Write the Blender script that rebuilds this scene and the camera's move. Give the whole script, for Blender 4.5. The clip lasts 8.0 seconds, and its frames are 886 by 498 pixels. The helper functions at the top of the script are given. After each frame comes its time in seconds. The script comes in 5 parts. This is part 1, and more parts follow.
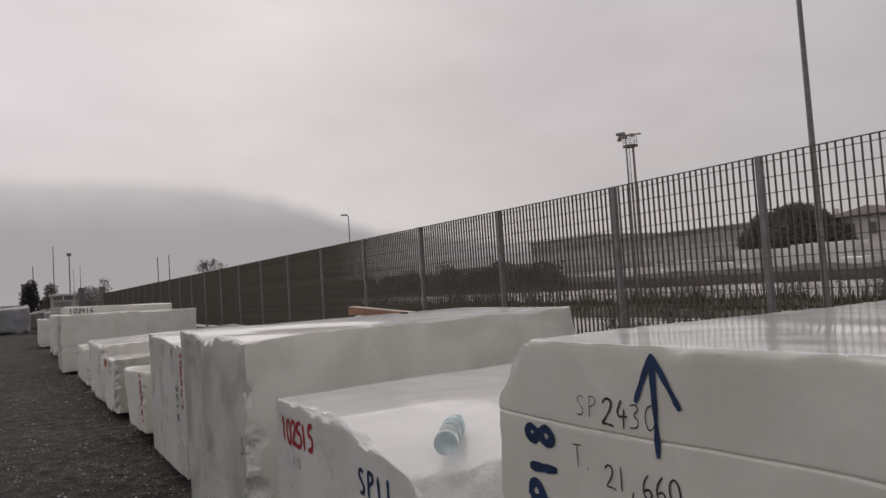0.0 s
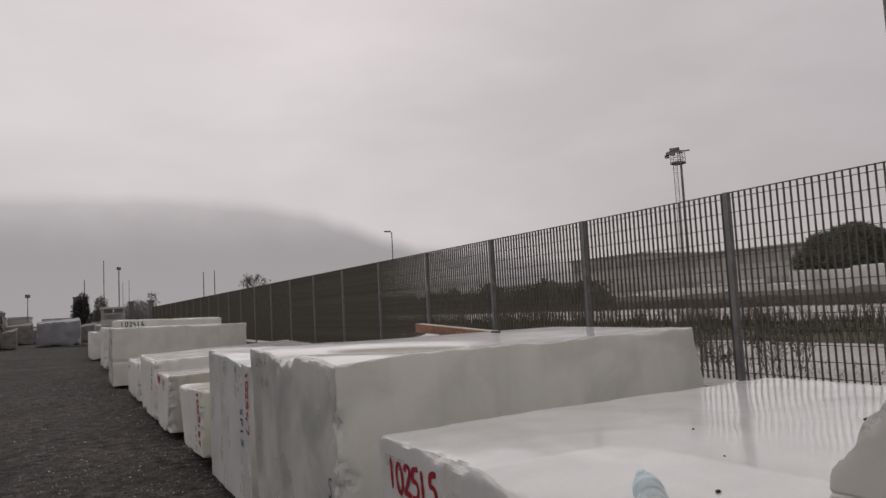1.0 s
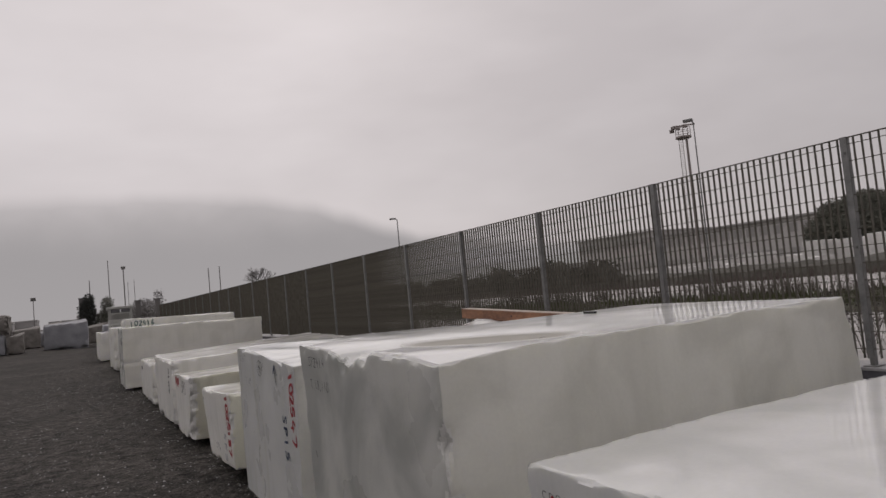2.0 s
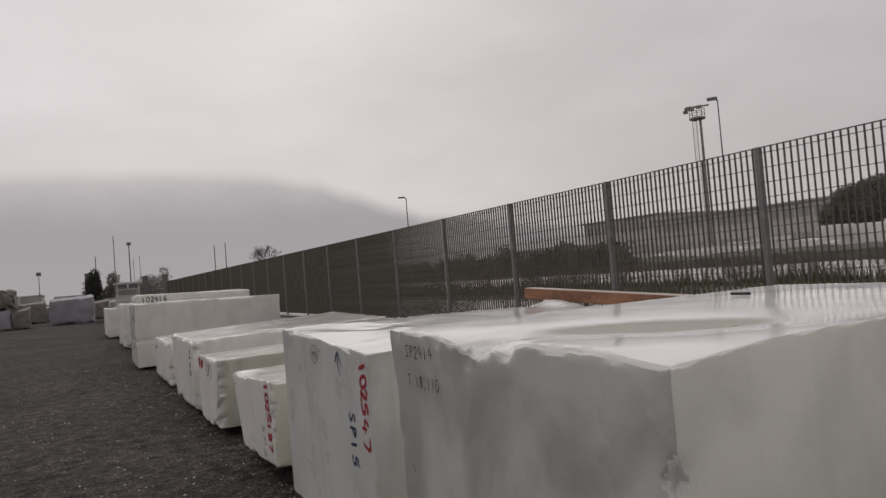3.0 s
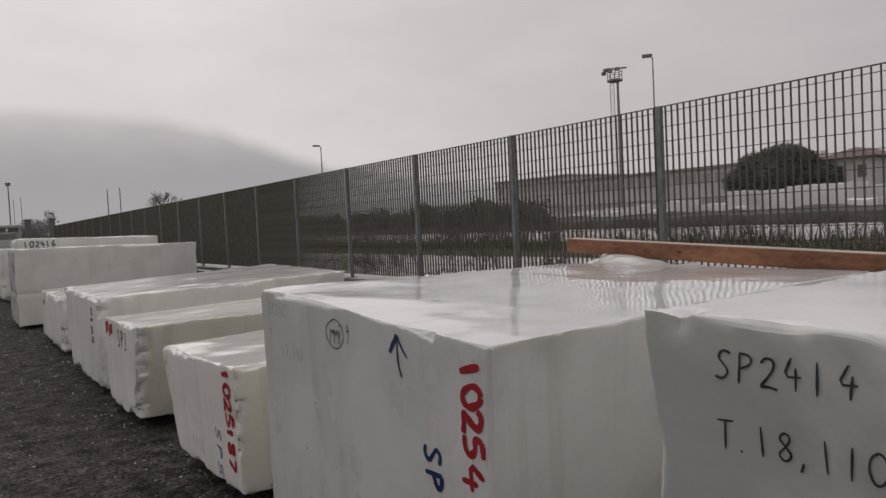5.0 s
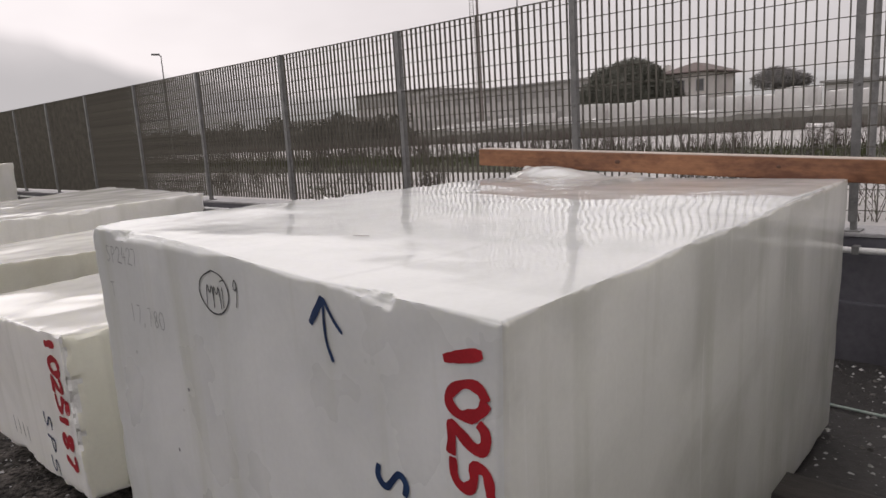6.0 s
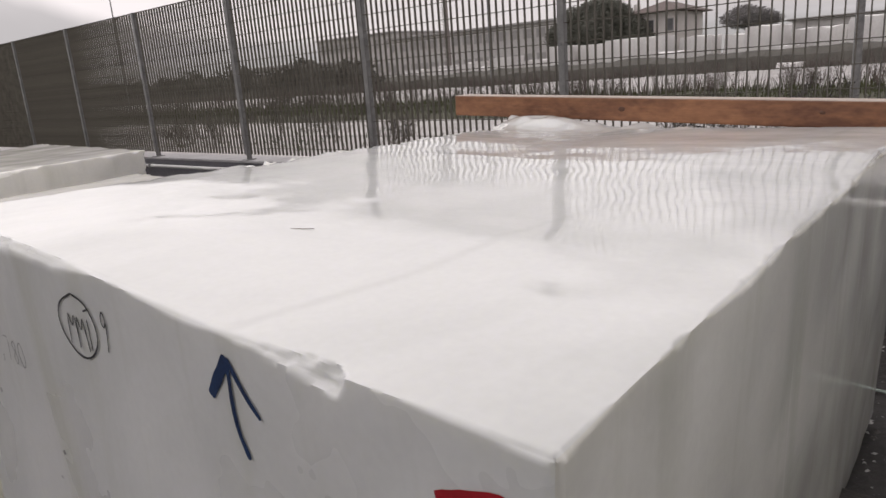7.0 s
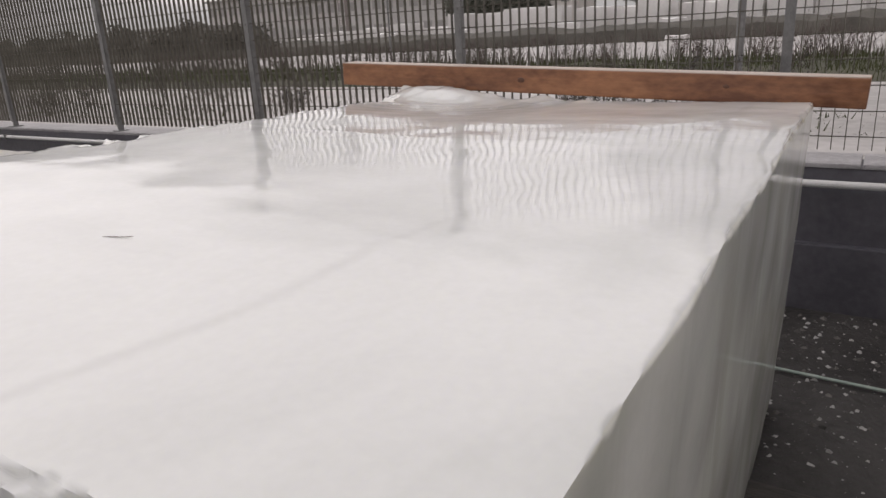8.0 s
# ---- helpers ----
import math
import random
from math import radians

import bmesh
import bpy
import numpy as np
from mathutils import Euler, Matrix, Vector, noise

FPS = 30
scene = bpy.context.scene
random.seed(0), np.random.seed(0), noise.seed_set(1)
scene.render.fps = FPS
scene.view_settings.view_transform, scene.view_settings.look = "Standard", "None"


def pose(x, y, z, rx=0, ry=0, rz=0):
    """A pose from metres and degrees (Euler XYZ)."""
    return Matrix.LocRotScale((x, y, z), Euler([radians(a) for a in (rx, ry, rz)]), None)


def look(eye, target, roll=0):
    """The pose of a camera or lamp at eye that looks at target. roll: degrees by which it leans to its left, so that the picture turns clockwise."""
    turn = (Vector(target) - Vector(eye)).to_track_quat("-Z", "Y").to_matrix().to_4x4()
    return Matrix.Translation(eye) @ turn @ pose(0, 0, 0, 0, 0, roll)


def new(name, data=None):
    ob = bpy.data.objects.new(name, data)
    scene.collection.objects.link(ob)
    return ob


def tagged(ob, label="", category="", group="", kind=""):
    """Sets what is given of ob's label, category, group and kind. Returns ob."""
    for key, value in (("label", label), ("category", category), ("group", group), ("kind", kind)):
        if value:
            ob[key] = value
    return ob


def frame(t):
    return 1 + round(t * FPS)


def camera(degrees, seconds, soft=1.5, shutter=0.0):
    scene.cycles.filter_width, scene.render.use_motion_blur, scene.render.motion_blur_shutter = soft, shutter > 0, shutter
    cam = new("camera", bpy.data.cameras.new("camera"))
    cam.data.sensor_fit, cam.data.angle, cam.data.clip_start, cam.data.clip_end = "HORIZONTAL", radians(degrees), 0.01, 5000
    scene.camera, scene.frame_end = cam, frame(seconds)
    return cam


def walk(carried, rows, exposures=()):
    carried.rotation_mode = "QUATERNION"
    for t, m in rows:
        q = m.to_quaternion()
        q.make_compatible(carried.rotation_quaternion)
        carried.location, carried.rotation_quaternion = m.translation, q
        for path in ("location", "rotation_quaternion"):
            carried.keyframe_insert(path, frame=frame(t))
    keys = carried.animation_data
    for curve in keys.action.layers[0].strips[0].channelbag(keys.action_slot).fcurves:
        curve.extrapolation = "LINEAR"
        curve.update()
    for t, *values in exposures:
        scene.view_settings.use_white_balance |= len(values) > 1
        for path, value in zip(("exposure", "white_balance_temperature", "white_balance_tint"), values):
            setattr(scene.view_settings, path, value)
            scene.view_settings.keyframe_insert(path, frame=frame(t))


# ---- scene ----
from mathutils.bvhtree import BVHTree

cam = camera(65.7, 8.0)
PATH = [
    (0, (1.118, 1.382, 1.711), (2.181, 3.073, 1.814), -3.7),
    (0.2, (1.104, 1.525, 1.706), (2.115, 3.247, 1.812), -4.0),
    (0.5, (1.128, 1.78, 1.717), (2.072, 3.538, 1.844), -4.2),
    (0.7, (1.108, 1.954, 1.737), (2.061, 3.71, 1.847), -3.2),
    (1, (1.081, 2.207, 1.719), (2.046, 3.951, 1.88), -3.0),
    (1.2, (1.072, 2.428, 1.724), (2.06, 4.154, 1.93), -3.5),
    (1.5, (1.072, 2.725, 1.731), (2.103, 4.429, 1.911), -5.1),
    (1.7, (1.106, 2.967, 1.709), (2.071, 4.712, 1.864), -6.5),
    (2.8, (0.973, 4.131, 1.716), (1.974, 5.861, 1.778), -2.8),
    (3, (0.974, 4.383, 1.721), (1.92, 6.144, 1.788), -4.6),
    (3.2, (0.969, 4.624, 1.743), (1.959, 6.36, 1.837), -2.9),
    (3.5, (0.963, 4.933, 1.712), (2.028, 6.622, 1.823), -3.3),
    (3.7, (0.972, 5.176, 1.724), (2.111, 6.815, 1.849), -3.3),
    (4, (0.978, 5.492, 1.722), (2.132, 7.122, 1.829), -4.6),
    (4.2, (1.0, 5.709, 1.709), (2.077, 7.388, 1.851), -5.5),
    (4.5, (1.064, 6.09, 1.709), (2.198, 7.737, 1.774), -1.5),
    (4.7, (1.078, 6.257, 1.679), (2.193, 7.917, 1.668), -2.9),
    (5.8, (1.422, 7.245, 1.654), (2.81, 8.66, 1.389), -2.4),
    (6, (1.496, 7.376, 1.629), (2.934, 8.722, 1.286), -3.5),
    (6.2, (1.57, 7.508, 1.608), (3.061, 8.772, 1.185), -3.4),
    (6.5, (1.706, 7.65, 1.612), (3.253, 8.804, 1.086), -4.3),
    (6.7, (1.791, 7.715, 1.618), (3.306, 8.911, 1.093), -5.5),
    (7, (1.961, 7.824, 1.623), (3.425, 9.092, 1.124), -4.4),
    (7.2, (2.045, 7.867, 1.633), (3.524, 9.109, 1.115), -3.5),
    (7.5, (2.154, 7.909, 1.636), (3.706, 9.043, 1.081), -4.0),
    (7.7, (2.213, 7.924, 1.627), (3.822, 8.965, 1.054), -4.7),
    (8, (2.227, 7.957, 1.611), (3.831, 8.988, 1.008), -3.3),
]
walk(cam, [(t, look(eye, target, roll)) for t, eye, target, roll in PATH], [(0.0, -0.40, 6550, 11.5), (1.5, -0.50, 6550, 11.5), (3.0, -0.40, 6550, 11.5), (4.7, -0.46, 6550, 11.5), (5.8, 0.12, 6550, 11.5), (6.1, 0.2, 6550, 11.5), (6.5, 0.36, 6550, 11.5), (7.0, 0.2, 6550, 11.5), (8.0, 0.15, 6550, 11.5)])

# ---- world and light ----
world = bpy.data.worlds.new("overcast")
scene.world = world
world.use_nodes = True
wn, wl = world.node_tree.nodes, world.node_tree.links
wn.clear()
w_out = wn.new("ShaderNodeOutputWorld")
w_sky = wn.new("ShaderNodeTexSky")
w_sky.sky_type, w_sky.sun_disc = "NISHITA", False
w_sky.sun_elevation, w_sky.sun_rotation = radians(42), radians(20)
w_sky.dust_density = 3.0
w_a = wn.new("ShaderNodeBackground")
w_a.inputs["Strength"].default_value = 0.06
wl.new(w_sky.outputs[0], w_a.inputs["Color"])
w_tc = wn.new("ShaderNodeTexCoord")
w_noise = wn.new("ShaderNodeTexNoise")
w_noise.inputs["Scale"].default_value = 2.2
w_noise.inputs["Detail"].default_value = 4.0
w_map = wn.new("ShaderNodeMapping")
w_map.inputs["Scale"].default_value = (1, 1, 2.6)
wl.new(w_tc.outputs["Generated"], w_map.inputs["Vector"])
wl.new(w_map.outputs[0], w_noise.inputs["Vector"])
w_ramp = wn.new("ShaderNodeValToRGB")
w_ramp.color_ramp.elements[0].position, w_ramp.color_ramp.elements[0].color = 0.30, (0.535, 0.500, 0.505, 1)
w_ramp.color_ramp.elements[1].position, w_ramp.color_ramp.elements[1].color = 0.72, (0.675, 0.636, 0.643, 1)
wl.new(w_noise.outputs[0], w_ramp.inputs[0])
# brighter towards the veiled sun
w_dot = wn.new("ShaderNodeVectorMath")
w_dot.operation = "DOT_PRODUCT"
w_dot.inputs[1].default_value = (0.06, 0.73, 0.68)
wl.new(w_tc.outputs["Generated"], w_dot.inputs[0])
w_gain = wn.new("ShaderNodeMapRange")
w_gain.inputs["From Min"].default_value, w_gain.inputs["From Max"].default_value = 0.3, 1.0
w_gain.inputs["To Min"].default_value, w_gain.inputs["To Max"].default_value = 0.92, 1.66
wl.new(w_dot.outputs["Value"], w_gain.inputs["Value"])
w_b = wn.new("ShaderNodeBackground")
wl.new(w_ramp.outputs[0], w_b.inputs["Color"])
wl.new(w_gain.outputs[0], w_b.inputs["Strength"])
w_mix = wn.new("ShaderNodeMixShader")
w_mix.inputs[0].default_value = 0.93
wl.new(w_a.outputs[0], w_mix.inputs[1])
wl.new(w_b.outputs[0], w_mix.inputs[2])
wl.new(w_mix.outputs[0], w_out.inputs["Surface"])

sun = new("sun", bpy.data.lights.new("sun", "SUN"))
sun.data.energy, sun.data.angle, sun.data.color = 0.7, radians(110), (1.0, 0.97, 0.93)
sun.matrix_basis = look((5, 14, 14), (0, 0, 0))


# ---- materials ----
def material(name, dark, light, rough=0.6, scale=4.0, detail=6.0, bump=0.0, bump_scale=40.0, metal=0.0, stretch=(1, 1, 1), coord="Object", low=0.35, high=0.65, rough_var=0.1, depth=0.01, gloss=0.5):
    """A principled material whose colour runs between two tones by a coarse and a fine noise."""
    m = bpy.data.materials.new(name)
    m.use_nodes = True
    n, l = m.node_tree.nodes, m.node_tree.links
    b = n["Principled BSDF"]
    b.inputs["Metallic"].default_value = metal
    b.inputs["Specular IOR Level"].default_value = gloss
    tc = n.new("ShaderNodeTexCoord")
    mp = n.new("ShaderNodeMapping")
    mp.inputs["Scale"].default_value = stretch
    l.new(tc.outputs[coord], mp.inputs["Vector"])
    coarse, fine = n.new("ShaderNodeTexNoise"), n.new("ShaderNodeTexNoise")
    coarse.inputs["Scale"].default_value, coarse.inputs["Detail"].default_value = scale, detail
    fine.inputs["Scale"].default_value, fine.inputs["Detail"].default_value = scale * 11, 4.0
    mix = n.new("ShaderNodeMix")
    mix.inputs[0].default_value = 0.35
    ramp = n.new("ShaderNodeValToRGB")
    ramp.color_ramp.elements[0].position, ramp.color_ramp.elements[0].color = low, (*dark, 1)
    ramp.color_ramp.elements[1].position, ramp.color_ramp.elements[1].color = high, (*light, 1)
    for tex in (coarse, fine):
        l.new(mp.outputs[0], tex.inputs["Vector"])
    l.new(coarse.outputs[0], mix.inputs[2])
    l.new(fine.outputs[0], mix.inputs[3])
    l.new(mix.outputs[0], ramp.inputs[0])
    l.new(ramp.outputs[0], b.inputs["Base Color"])
    rr = n.new("ShaderNodeMapRange")
    rr.inputs["To Min"].default_value, rr.inputs["To Max"].default_value = max(0.02, rough - rough_var), min(1, rough + rough_var)
    l.new(coarse.outputs[0], rr.inputs["Value"])
    l.new(rr.outputs[0], b.inputs["Roughness"])
    if bump:
        bn, bt = n.new("ShaderNodeBump"), n.new("ShaderNodeTexNoise")
        bt.inputs["Scale"].default_value, bt.inputs["Detail"].default_value = bump_scale, 5.0
        bn.inputs["Strength"].default_value, bn.inputs["Distance"].default_value = bump, depth
        l.new(mp.outputs[0], bt.inputs["Vector"])
        l.new(bt.outputs[0], bn.inputs["Height"])
        l.new(bn.outputs[0], b.inputs["Normal"])
    return m


def marble(name, grey, white, rough, wet, runs=0.36, veins=(), scratches=0.0, spread=0.06, relief=0.05, silt=None, ripple=(6.0, 3.0, 4.0)):
    """White marble: clouded, with steep grey-green run marks on the sides and a water film on what faces up."""
    m = bpy.data.materials.new(name)
    m.use_nodes = True
    n, l = m.node_tree.nodes, m.node_tree.links
    b = n["Principled BSDF"]
    b.inputs["Subsurface Weight"].default_value, b.inputs["Subsurface Scale"].default_value = 0.25, 0.04
    b.inputs["Subsurface Radius"].default_value = (1.0, 1.0, 0.8)
    geo, tc, sep = n.new("ShaderNodeNewGeometry"), n.new("ShaderNodeTexCoord"), n.new("ShaderNodeSeparateXYZ")
    l.new(geo.outputs["Normal"], sep.inputs[0])
    up = n.new("ShaderNodeMapRange")
    up.inputs["From Min"].default_value, up.inputs["From Max"].default_value = 0.55, 0.9
    l.new(sep.outputs["Z"], up.inputs["Value"])
    # clouds
    cl = n.new("ShaderNodeTexNoise")
    cl.inputs["Scale"].default_value, cl.inputs["Detail"].default_value, cl.inputs["Distortion"].default_value = 1.7, 7.0, 0.8
    l.new(tc.outputs["Object"], cl.inputs["Vector"])
    ramp = n.new("ShaderNodeValToRGB")
    ramp.color_ramp.elements[0].position, ramp.color_ramp.elements[0].color = 0.30, (*grey, 1)
    ramp.color_ramp.elements[1].position, ramp.color_ramp.elements[1].color = 0.64, (*white, 1)
    ramp.color_ramp.interpolation = "EASE"
    l.new(cl.outputs[0], ramp.inputs[0])
    # run marks down the sides
    mp = n.new("ShaderNodeMapping")
    mp.inputs["Scale"].default_value = (5.0, 5.0, 0.35)
    mp.inputs["Rotation"].default_value = (0.06, 0.05, 0)
    st = n.new("ShaderNodeTexNoise")
    st.inputs["Scale"].default_value, st.inputs["Detail"].default_value = 1.6, 5.0
    l.new(tc.outputs["Object"], mp.inputs["Vector"])
    l.new(mp.outputs[0], st.inputs["Vector"])
    sr = n.new("ShaderNodeMapRange")
    sr.inputs["From Min"].default_value, sr.inputs["From Max"].default_value = 0.52, 0.70
    sr.inputs["To Max"].default_value = runs
    l.new(st.outputs[0], sr.inputs["Value"])
    side = n.new("ShaderNodeMath")
    side.operation = "SUBTRACT"
    side.inputs[0].default_value = 1.0
    l.new(up.outputs[0], side.inputs[1])
    amount = n.new("ShaderNodeMath")
    amount.operation = "MULTIPLY"
    l.new(sr.outputs[0], amount.inputs[0])
    l.new(side.outputs[0], amount.inputs[1])
    mix = n.new("ShaderNodeMix")
    mix.data_type = "RGBA"
    mix.inputs[7].default_value = (0.50, 0.51, 0.42, 1)
    l.new(amount.outputs[0], mix.inputs[0])
    l.new(ramp.outputs[0], mix.inputs[6])
    # faint grey veins
    vm, vt = n.new("ShaderNodeMapping"), n.new("ShaderNodeTexNoise")
    vm.inputs["Rotation"].default_value, vm.inputs["Scale"].default_value = (0.3, 0.2, 0.7), (0.35, 1.3, 0.8)
    vt.inputs["Scale"].default_value, vt.inputs["Detail"].default_value, vt.inputs["Distortion"].default_value = 1.4, 3.0, 0.6
    l.new(tc.outputs["Object"], vm.inputs["Vector"])
    l.new(vm.outputs[0], vt.inputs["Vector"])
    vs, va, vr = n.new("ShaderNodeMath"), n.new("ShaderNodeMath"), n.new("ShaderNodeMapRange")
    vs.operation, va.operation = "SUBTRACT", "ABSOLUTE"
    vs.inputs[1].default_value = 0.52
    l.new(vt.outputs[0], vs.inputs[0])
    l.new(vs.outputs[0], va.inputs[0])
    vr.inputs["From Min"].default_value, vr.inputs["From Max"].default_value = 0.0, 0.035
    vr.inputs["To Min"].default_value, vr.inputs["To Max"].default_value = 0.03, 0.0
    l.new(va.outputs[0], vr.inputs["Value"])
    vein = n.new("ShaderNodeMix")
    vein.data_type = "RGBA"
    vein.inputs[7].default_value = (0.50, 0.50, 0.47, 1)
    l.new(vr.outputs[0], vein.inputs[0])
    l.new(mix.outputs[2], vein.inputs[6])
    mix = vein
    # single grey veins: planes through the stone, broken up by a noise
    for normal, offset, width, strength in veins:
        vd, vo, vb, vw, vk = (n.new("ShaderNodeVectorMath"), n.new("ShaderNodeMath"), n.new("ShaderNodeMath"), n.new("ShaderNodeMapRange"), n.new("ShaderNodeMath"))
        vd.operation, vo.operation, vb.operation, vk.operation = "DOT_PRODUCT", "MULTIPLY_ADD", "ABSOLUTE", "MULTIPLY"
        vd.inputs[1].default_value = normal
        l.new(tc.outputs["Object"], vd.inputs[0])
        vo.inputs[1].default_value = 0.16
        l.new(cl.outputs[0], vo.inputs[0])
        shiftn = n.new("ShaderNodeMath")
        shiftn.operation = "SUBTRACT"
        shiftn.inputs[1].default_value = offset + 0.08
        l.new(vd.outputs["Value"], shiftn.inputs[0])
        l.new(shiftn.outputs[0], vo.inputs[2])
        l.new(vo.outputs[0], vb.inputs[0])
        vw.inputs["From Max"].default_value, vw.inputs["To Min"].default_value, vw.inputs["To Max"].default_value = width, strength, 0.0
        vw.interpolation_type = "SMOOTHSTEP"
        l.new(vb.outputs[0], vw.inputs["Value"])
        l.new(vw.outputs[0], vk.inputs[0])
        vg = n.new("ShaderNodeMapRange")
        vg.inputs["From Min"].default_value, vg.inputs["From Max"].default_value = 0.46, 0.68
        l.new(vt.outputs[0], vg.inputs["Value"])
        l.new(vg.outputs[0], vk.inputs[1])
        grey_vein = n.new("ShaderNodeMix")
        grey_vein.data_type = "RGBA"
        grey_vein.inputs[7].default_value = (0.42, 0.42, 0.41, 1)
        l.new(vk.outputs[0], grey_vein.inputs[0])
        l.new(mix.outputs[2], grey_vein.inputs[6])
        mix = grey_vein
    # upright saw scratches
    if scratches:
        sm, sx, sg = n.new("ShaderNodeMapping"), n.new("ShaderNodeTexNoise"), n.new("ShaderNodeMapRange")
        sm.inputs["Scale"].default_value, sm.inputs["Rotation"].default_value = (26, 26, 0.9), (0.0, 0.04, 0)
        sx.inputs["Scale"].default_value, sx.inputs["Detail"].default_value = 1.5, 3.0
        l.new(tc.outputs["Object"], sm.inputs["Vector"])
        l.new(sm.outputs[0], sx.inputs["Vector"])
        sg.inputs["From Min"].default_value, sg.inputs["From Max"].default_value, sg.inputs["To Max"].default_value = 0.62, 0.72, scratches
        l.new(sx.outputs[0], sg.inputs["Value"])
        pale = n.new("ShaderNodeMix")
        pale.data_type = "RGBA"
        pale.inputs[7].default_value = (0.82, 0.82, 0.79, 1)
        l.new(sg.outputs[0], pale.inputs[0])
        l.new(mix.outputs[2], pale.inputs[6])
        mix = pale
    # fine specks
    sp = n.new("ShaderNodeTexNoise")
    sp.inputs["Scale"].default_value, sp.inputs["Detail"].default_value = 60.0, 3.0
    l.new(tc.outputs["Object"], sp.inputs["Vector"])
    spr = n.new("ShaderNodeMapRange")
    spr.inputs["From Min"].default_value, spr.inputs["From Max"].default_value = 0.3, 0.7
    spr.inputs["To Min"].default_value, spr.inputs["To Max"].default_value = 0.975, 1.01
    l.new(sp.outputs[0], spr.inputs["Value"])
    mul = n.new("ShaderNodeMix")
    mul.data_type, mul.blend_type = "RGBA", "MULTIPLY"
    mul.inputs[0].default_value = 1.0
    l.new(mix.outputs[2], mul.inputs[6])
    l.new(spr.outputs[0], mul.inputs[7])
    l.new(mul.outputs[2], b.inputs["Base Color"])
    # a film of dull silt left by a puddle: an ellipse about a point, on what faces up
    film = None
    if silt:
        centre, along, across = silt
        low, sq = n.new("ShaderNodeVectorMath"), []
        low.operation = "SUBTRACT"
        low.inputs[1].default_value = centre
        l.new(tc.outputs["Object"], low.inputs[0])
        for axis in (along, across):
            dp, pw = n.new("ShaderNodeVectorMath"), n.new("ShaderNodeMath")
            dp.operation, pw.operation = "DOT_PRODUCT", "MULTIPLY"
            dp.inputs[1].default_value = axis
            l.new(low.outputs[0], dp.inputs[0])
            l.new(dp.outputs["Value"], pw.inputs[0])
            l.new(dp.outputs["Value"], pw.inputs[1])
            sq.append(pw)
        tot, wob, film = n.new("ShaderNodeMath"), n.new("ShaderNodeMath"), n.new("ShaderNodeMapRange")
        tot.operation, wob.operation = "ADD", "MULTIPLY_ADD"
        l.new(sq[0].outputs[0], tot.inputs[0])
        l.new(sq[1].outputs[0], tot.inputs[1])
        wob.inputs[1].default_value = 0.7
        l.new(cl.outputs[0], wob.inputs[0])
        l.new(tot.outputs[0], wob.inputs[2])
        film.inputs["From Min"].default_value, film.inputs["From Max"].default_value = 1.46, 0.95
        l.new(wob.outputs[0], film.inputs["Value"])
        gate = n.new("ShaderNodeMath")
        gate.operation = "MULTIPLY"
        l.new(film.outputs[0], gate.inputs[0])
        l.new(up.outputs[0], gate.inputs[1])
        film = gate
        mud = n.new("ShaderNodeMix")
        mud.data_type = "RGBA"
        mud.inputs[7].default_value = (0.43, 0.415, 0.37, 1)
        l.new(film.outputs[0], mud.inputs[0])
        l.new(mul.outputs[2], mud.inputs[6])
        l.new(mud.outputs[2], b.inputs["Base Color"])
    # gloss: film on top, damp patches on the sides
    rw = n.new("ShaderNodeTexNoise")
    rw.inputs["Scale"].default_value, rw.inputs["Detail"].default_value = 2.3, 4.0
    l.new(tc.outputs["Object"], rw.inputs["Vector"])
    rs = n.new("ShaderNodeMapRange")
    rs.interpolation_type = "SMOOTHSTEP"
    rs.inputs["From Min"].default_value, rs.inputs["From Max"].default_value = 0.25, 0.75
    rs.inputs["To Min"].default_value, rs.inputs["To Max"].default_value = rough - spread, rough + spread
    l.new(rw.outputs[0], rs.inputs["Value"])
    rt = n.new("ShaderNodeMapRange")
    rt.inputs["From Min"].default_value, rt.inputs["From Max"].default_value = 0.38, 0.66
    rt.inputs["To Min"].default_value, rt.inputs["To Max"].default_value = wet, wet + 0.06
    l.new(rw.outputs[0], rt.inputs["Value"])
    rm = n.new("ShaderNodeMix")
    l.new(up.outputs[0], rm.inputs[0])
    l.new(rs.outputs[0], rm.inputs[2])
    l.new(rt.outputs[0], rm.inputs[3])
    l.new(rm.outputs[0], b.inputs["Roughness"])
    if film:
        dull, gl = n.new("ShaderNodeMix"), n.new("ShaderNodeMapRange")
        dull.inputs[3].default_value = 0.6
        l.new(film.outputs[0], dull.inputs[0])
        l.new(rm.outputs[0], dull.inputs[2])
        l.new(dull.outputs[0], b.inputs["Roughness"])
        gl.inputs["To Min"].default_value, gl.inputs["To Max"].default_value = 0.5, 0.08
        l.new(film.outputs[0], gl.inputs["Value"])
        l.new(gl.outputs[0], b.inputs["Specular IOR Level"])
    # saw waves on top, fine grain elsewhere
    wv = n.new("ShaderNodeTexNoise")
    wv.inputs["Scale"].default_value, wv.inputs["Detail"].default_value = 1.0, 2.0
    wm = n.new("ShaderNodeMapping")
    wm.inputs["Scale"].default_value = ripple
    l.new(tc.outputs["Object"], wm.inputs["Vector"])
    l.new(wm.outputs[0], wv.inputs["Vector"])
    hm = n.new("ShaderNodeMath")
    hm.operation = "MULTIPLY_ADD"
    hm.inputs[1].default_value = 0.012
    l.new(sp.outputs[0], hm.inputs[0])
    l.new(wv.outputs[0], hm.inputs[2])
    bp = n.new("ShaderNodeBump")
    bp.inputs["Strength"].default_value, bp.inputs["Distance"].default_value = relief, 0.005
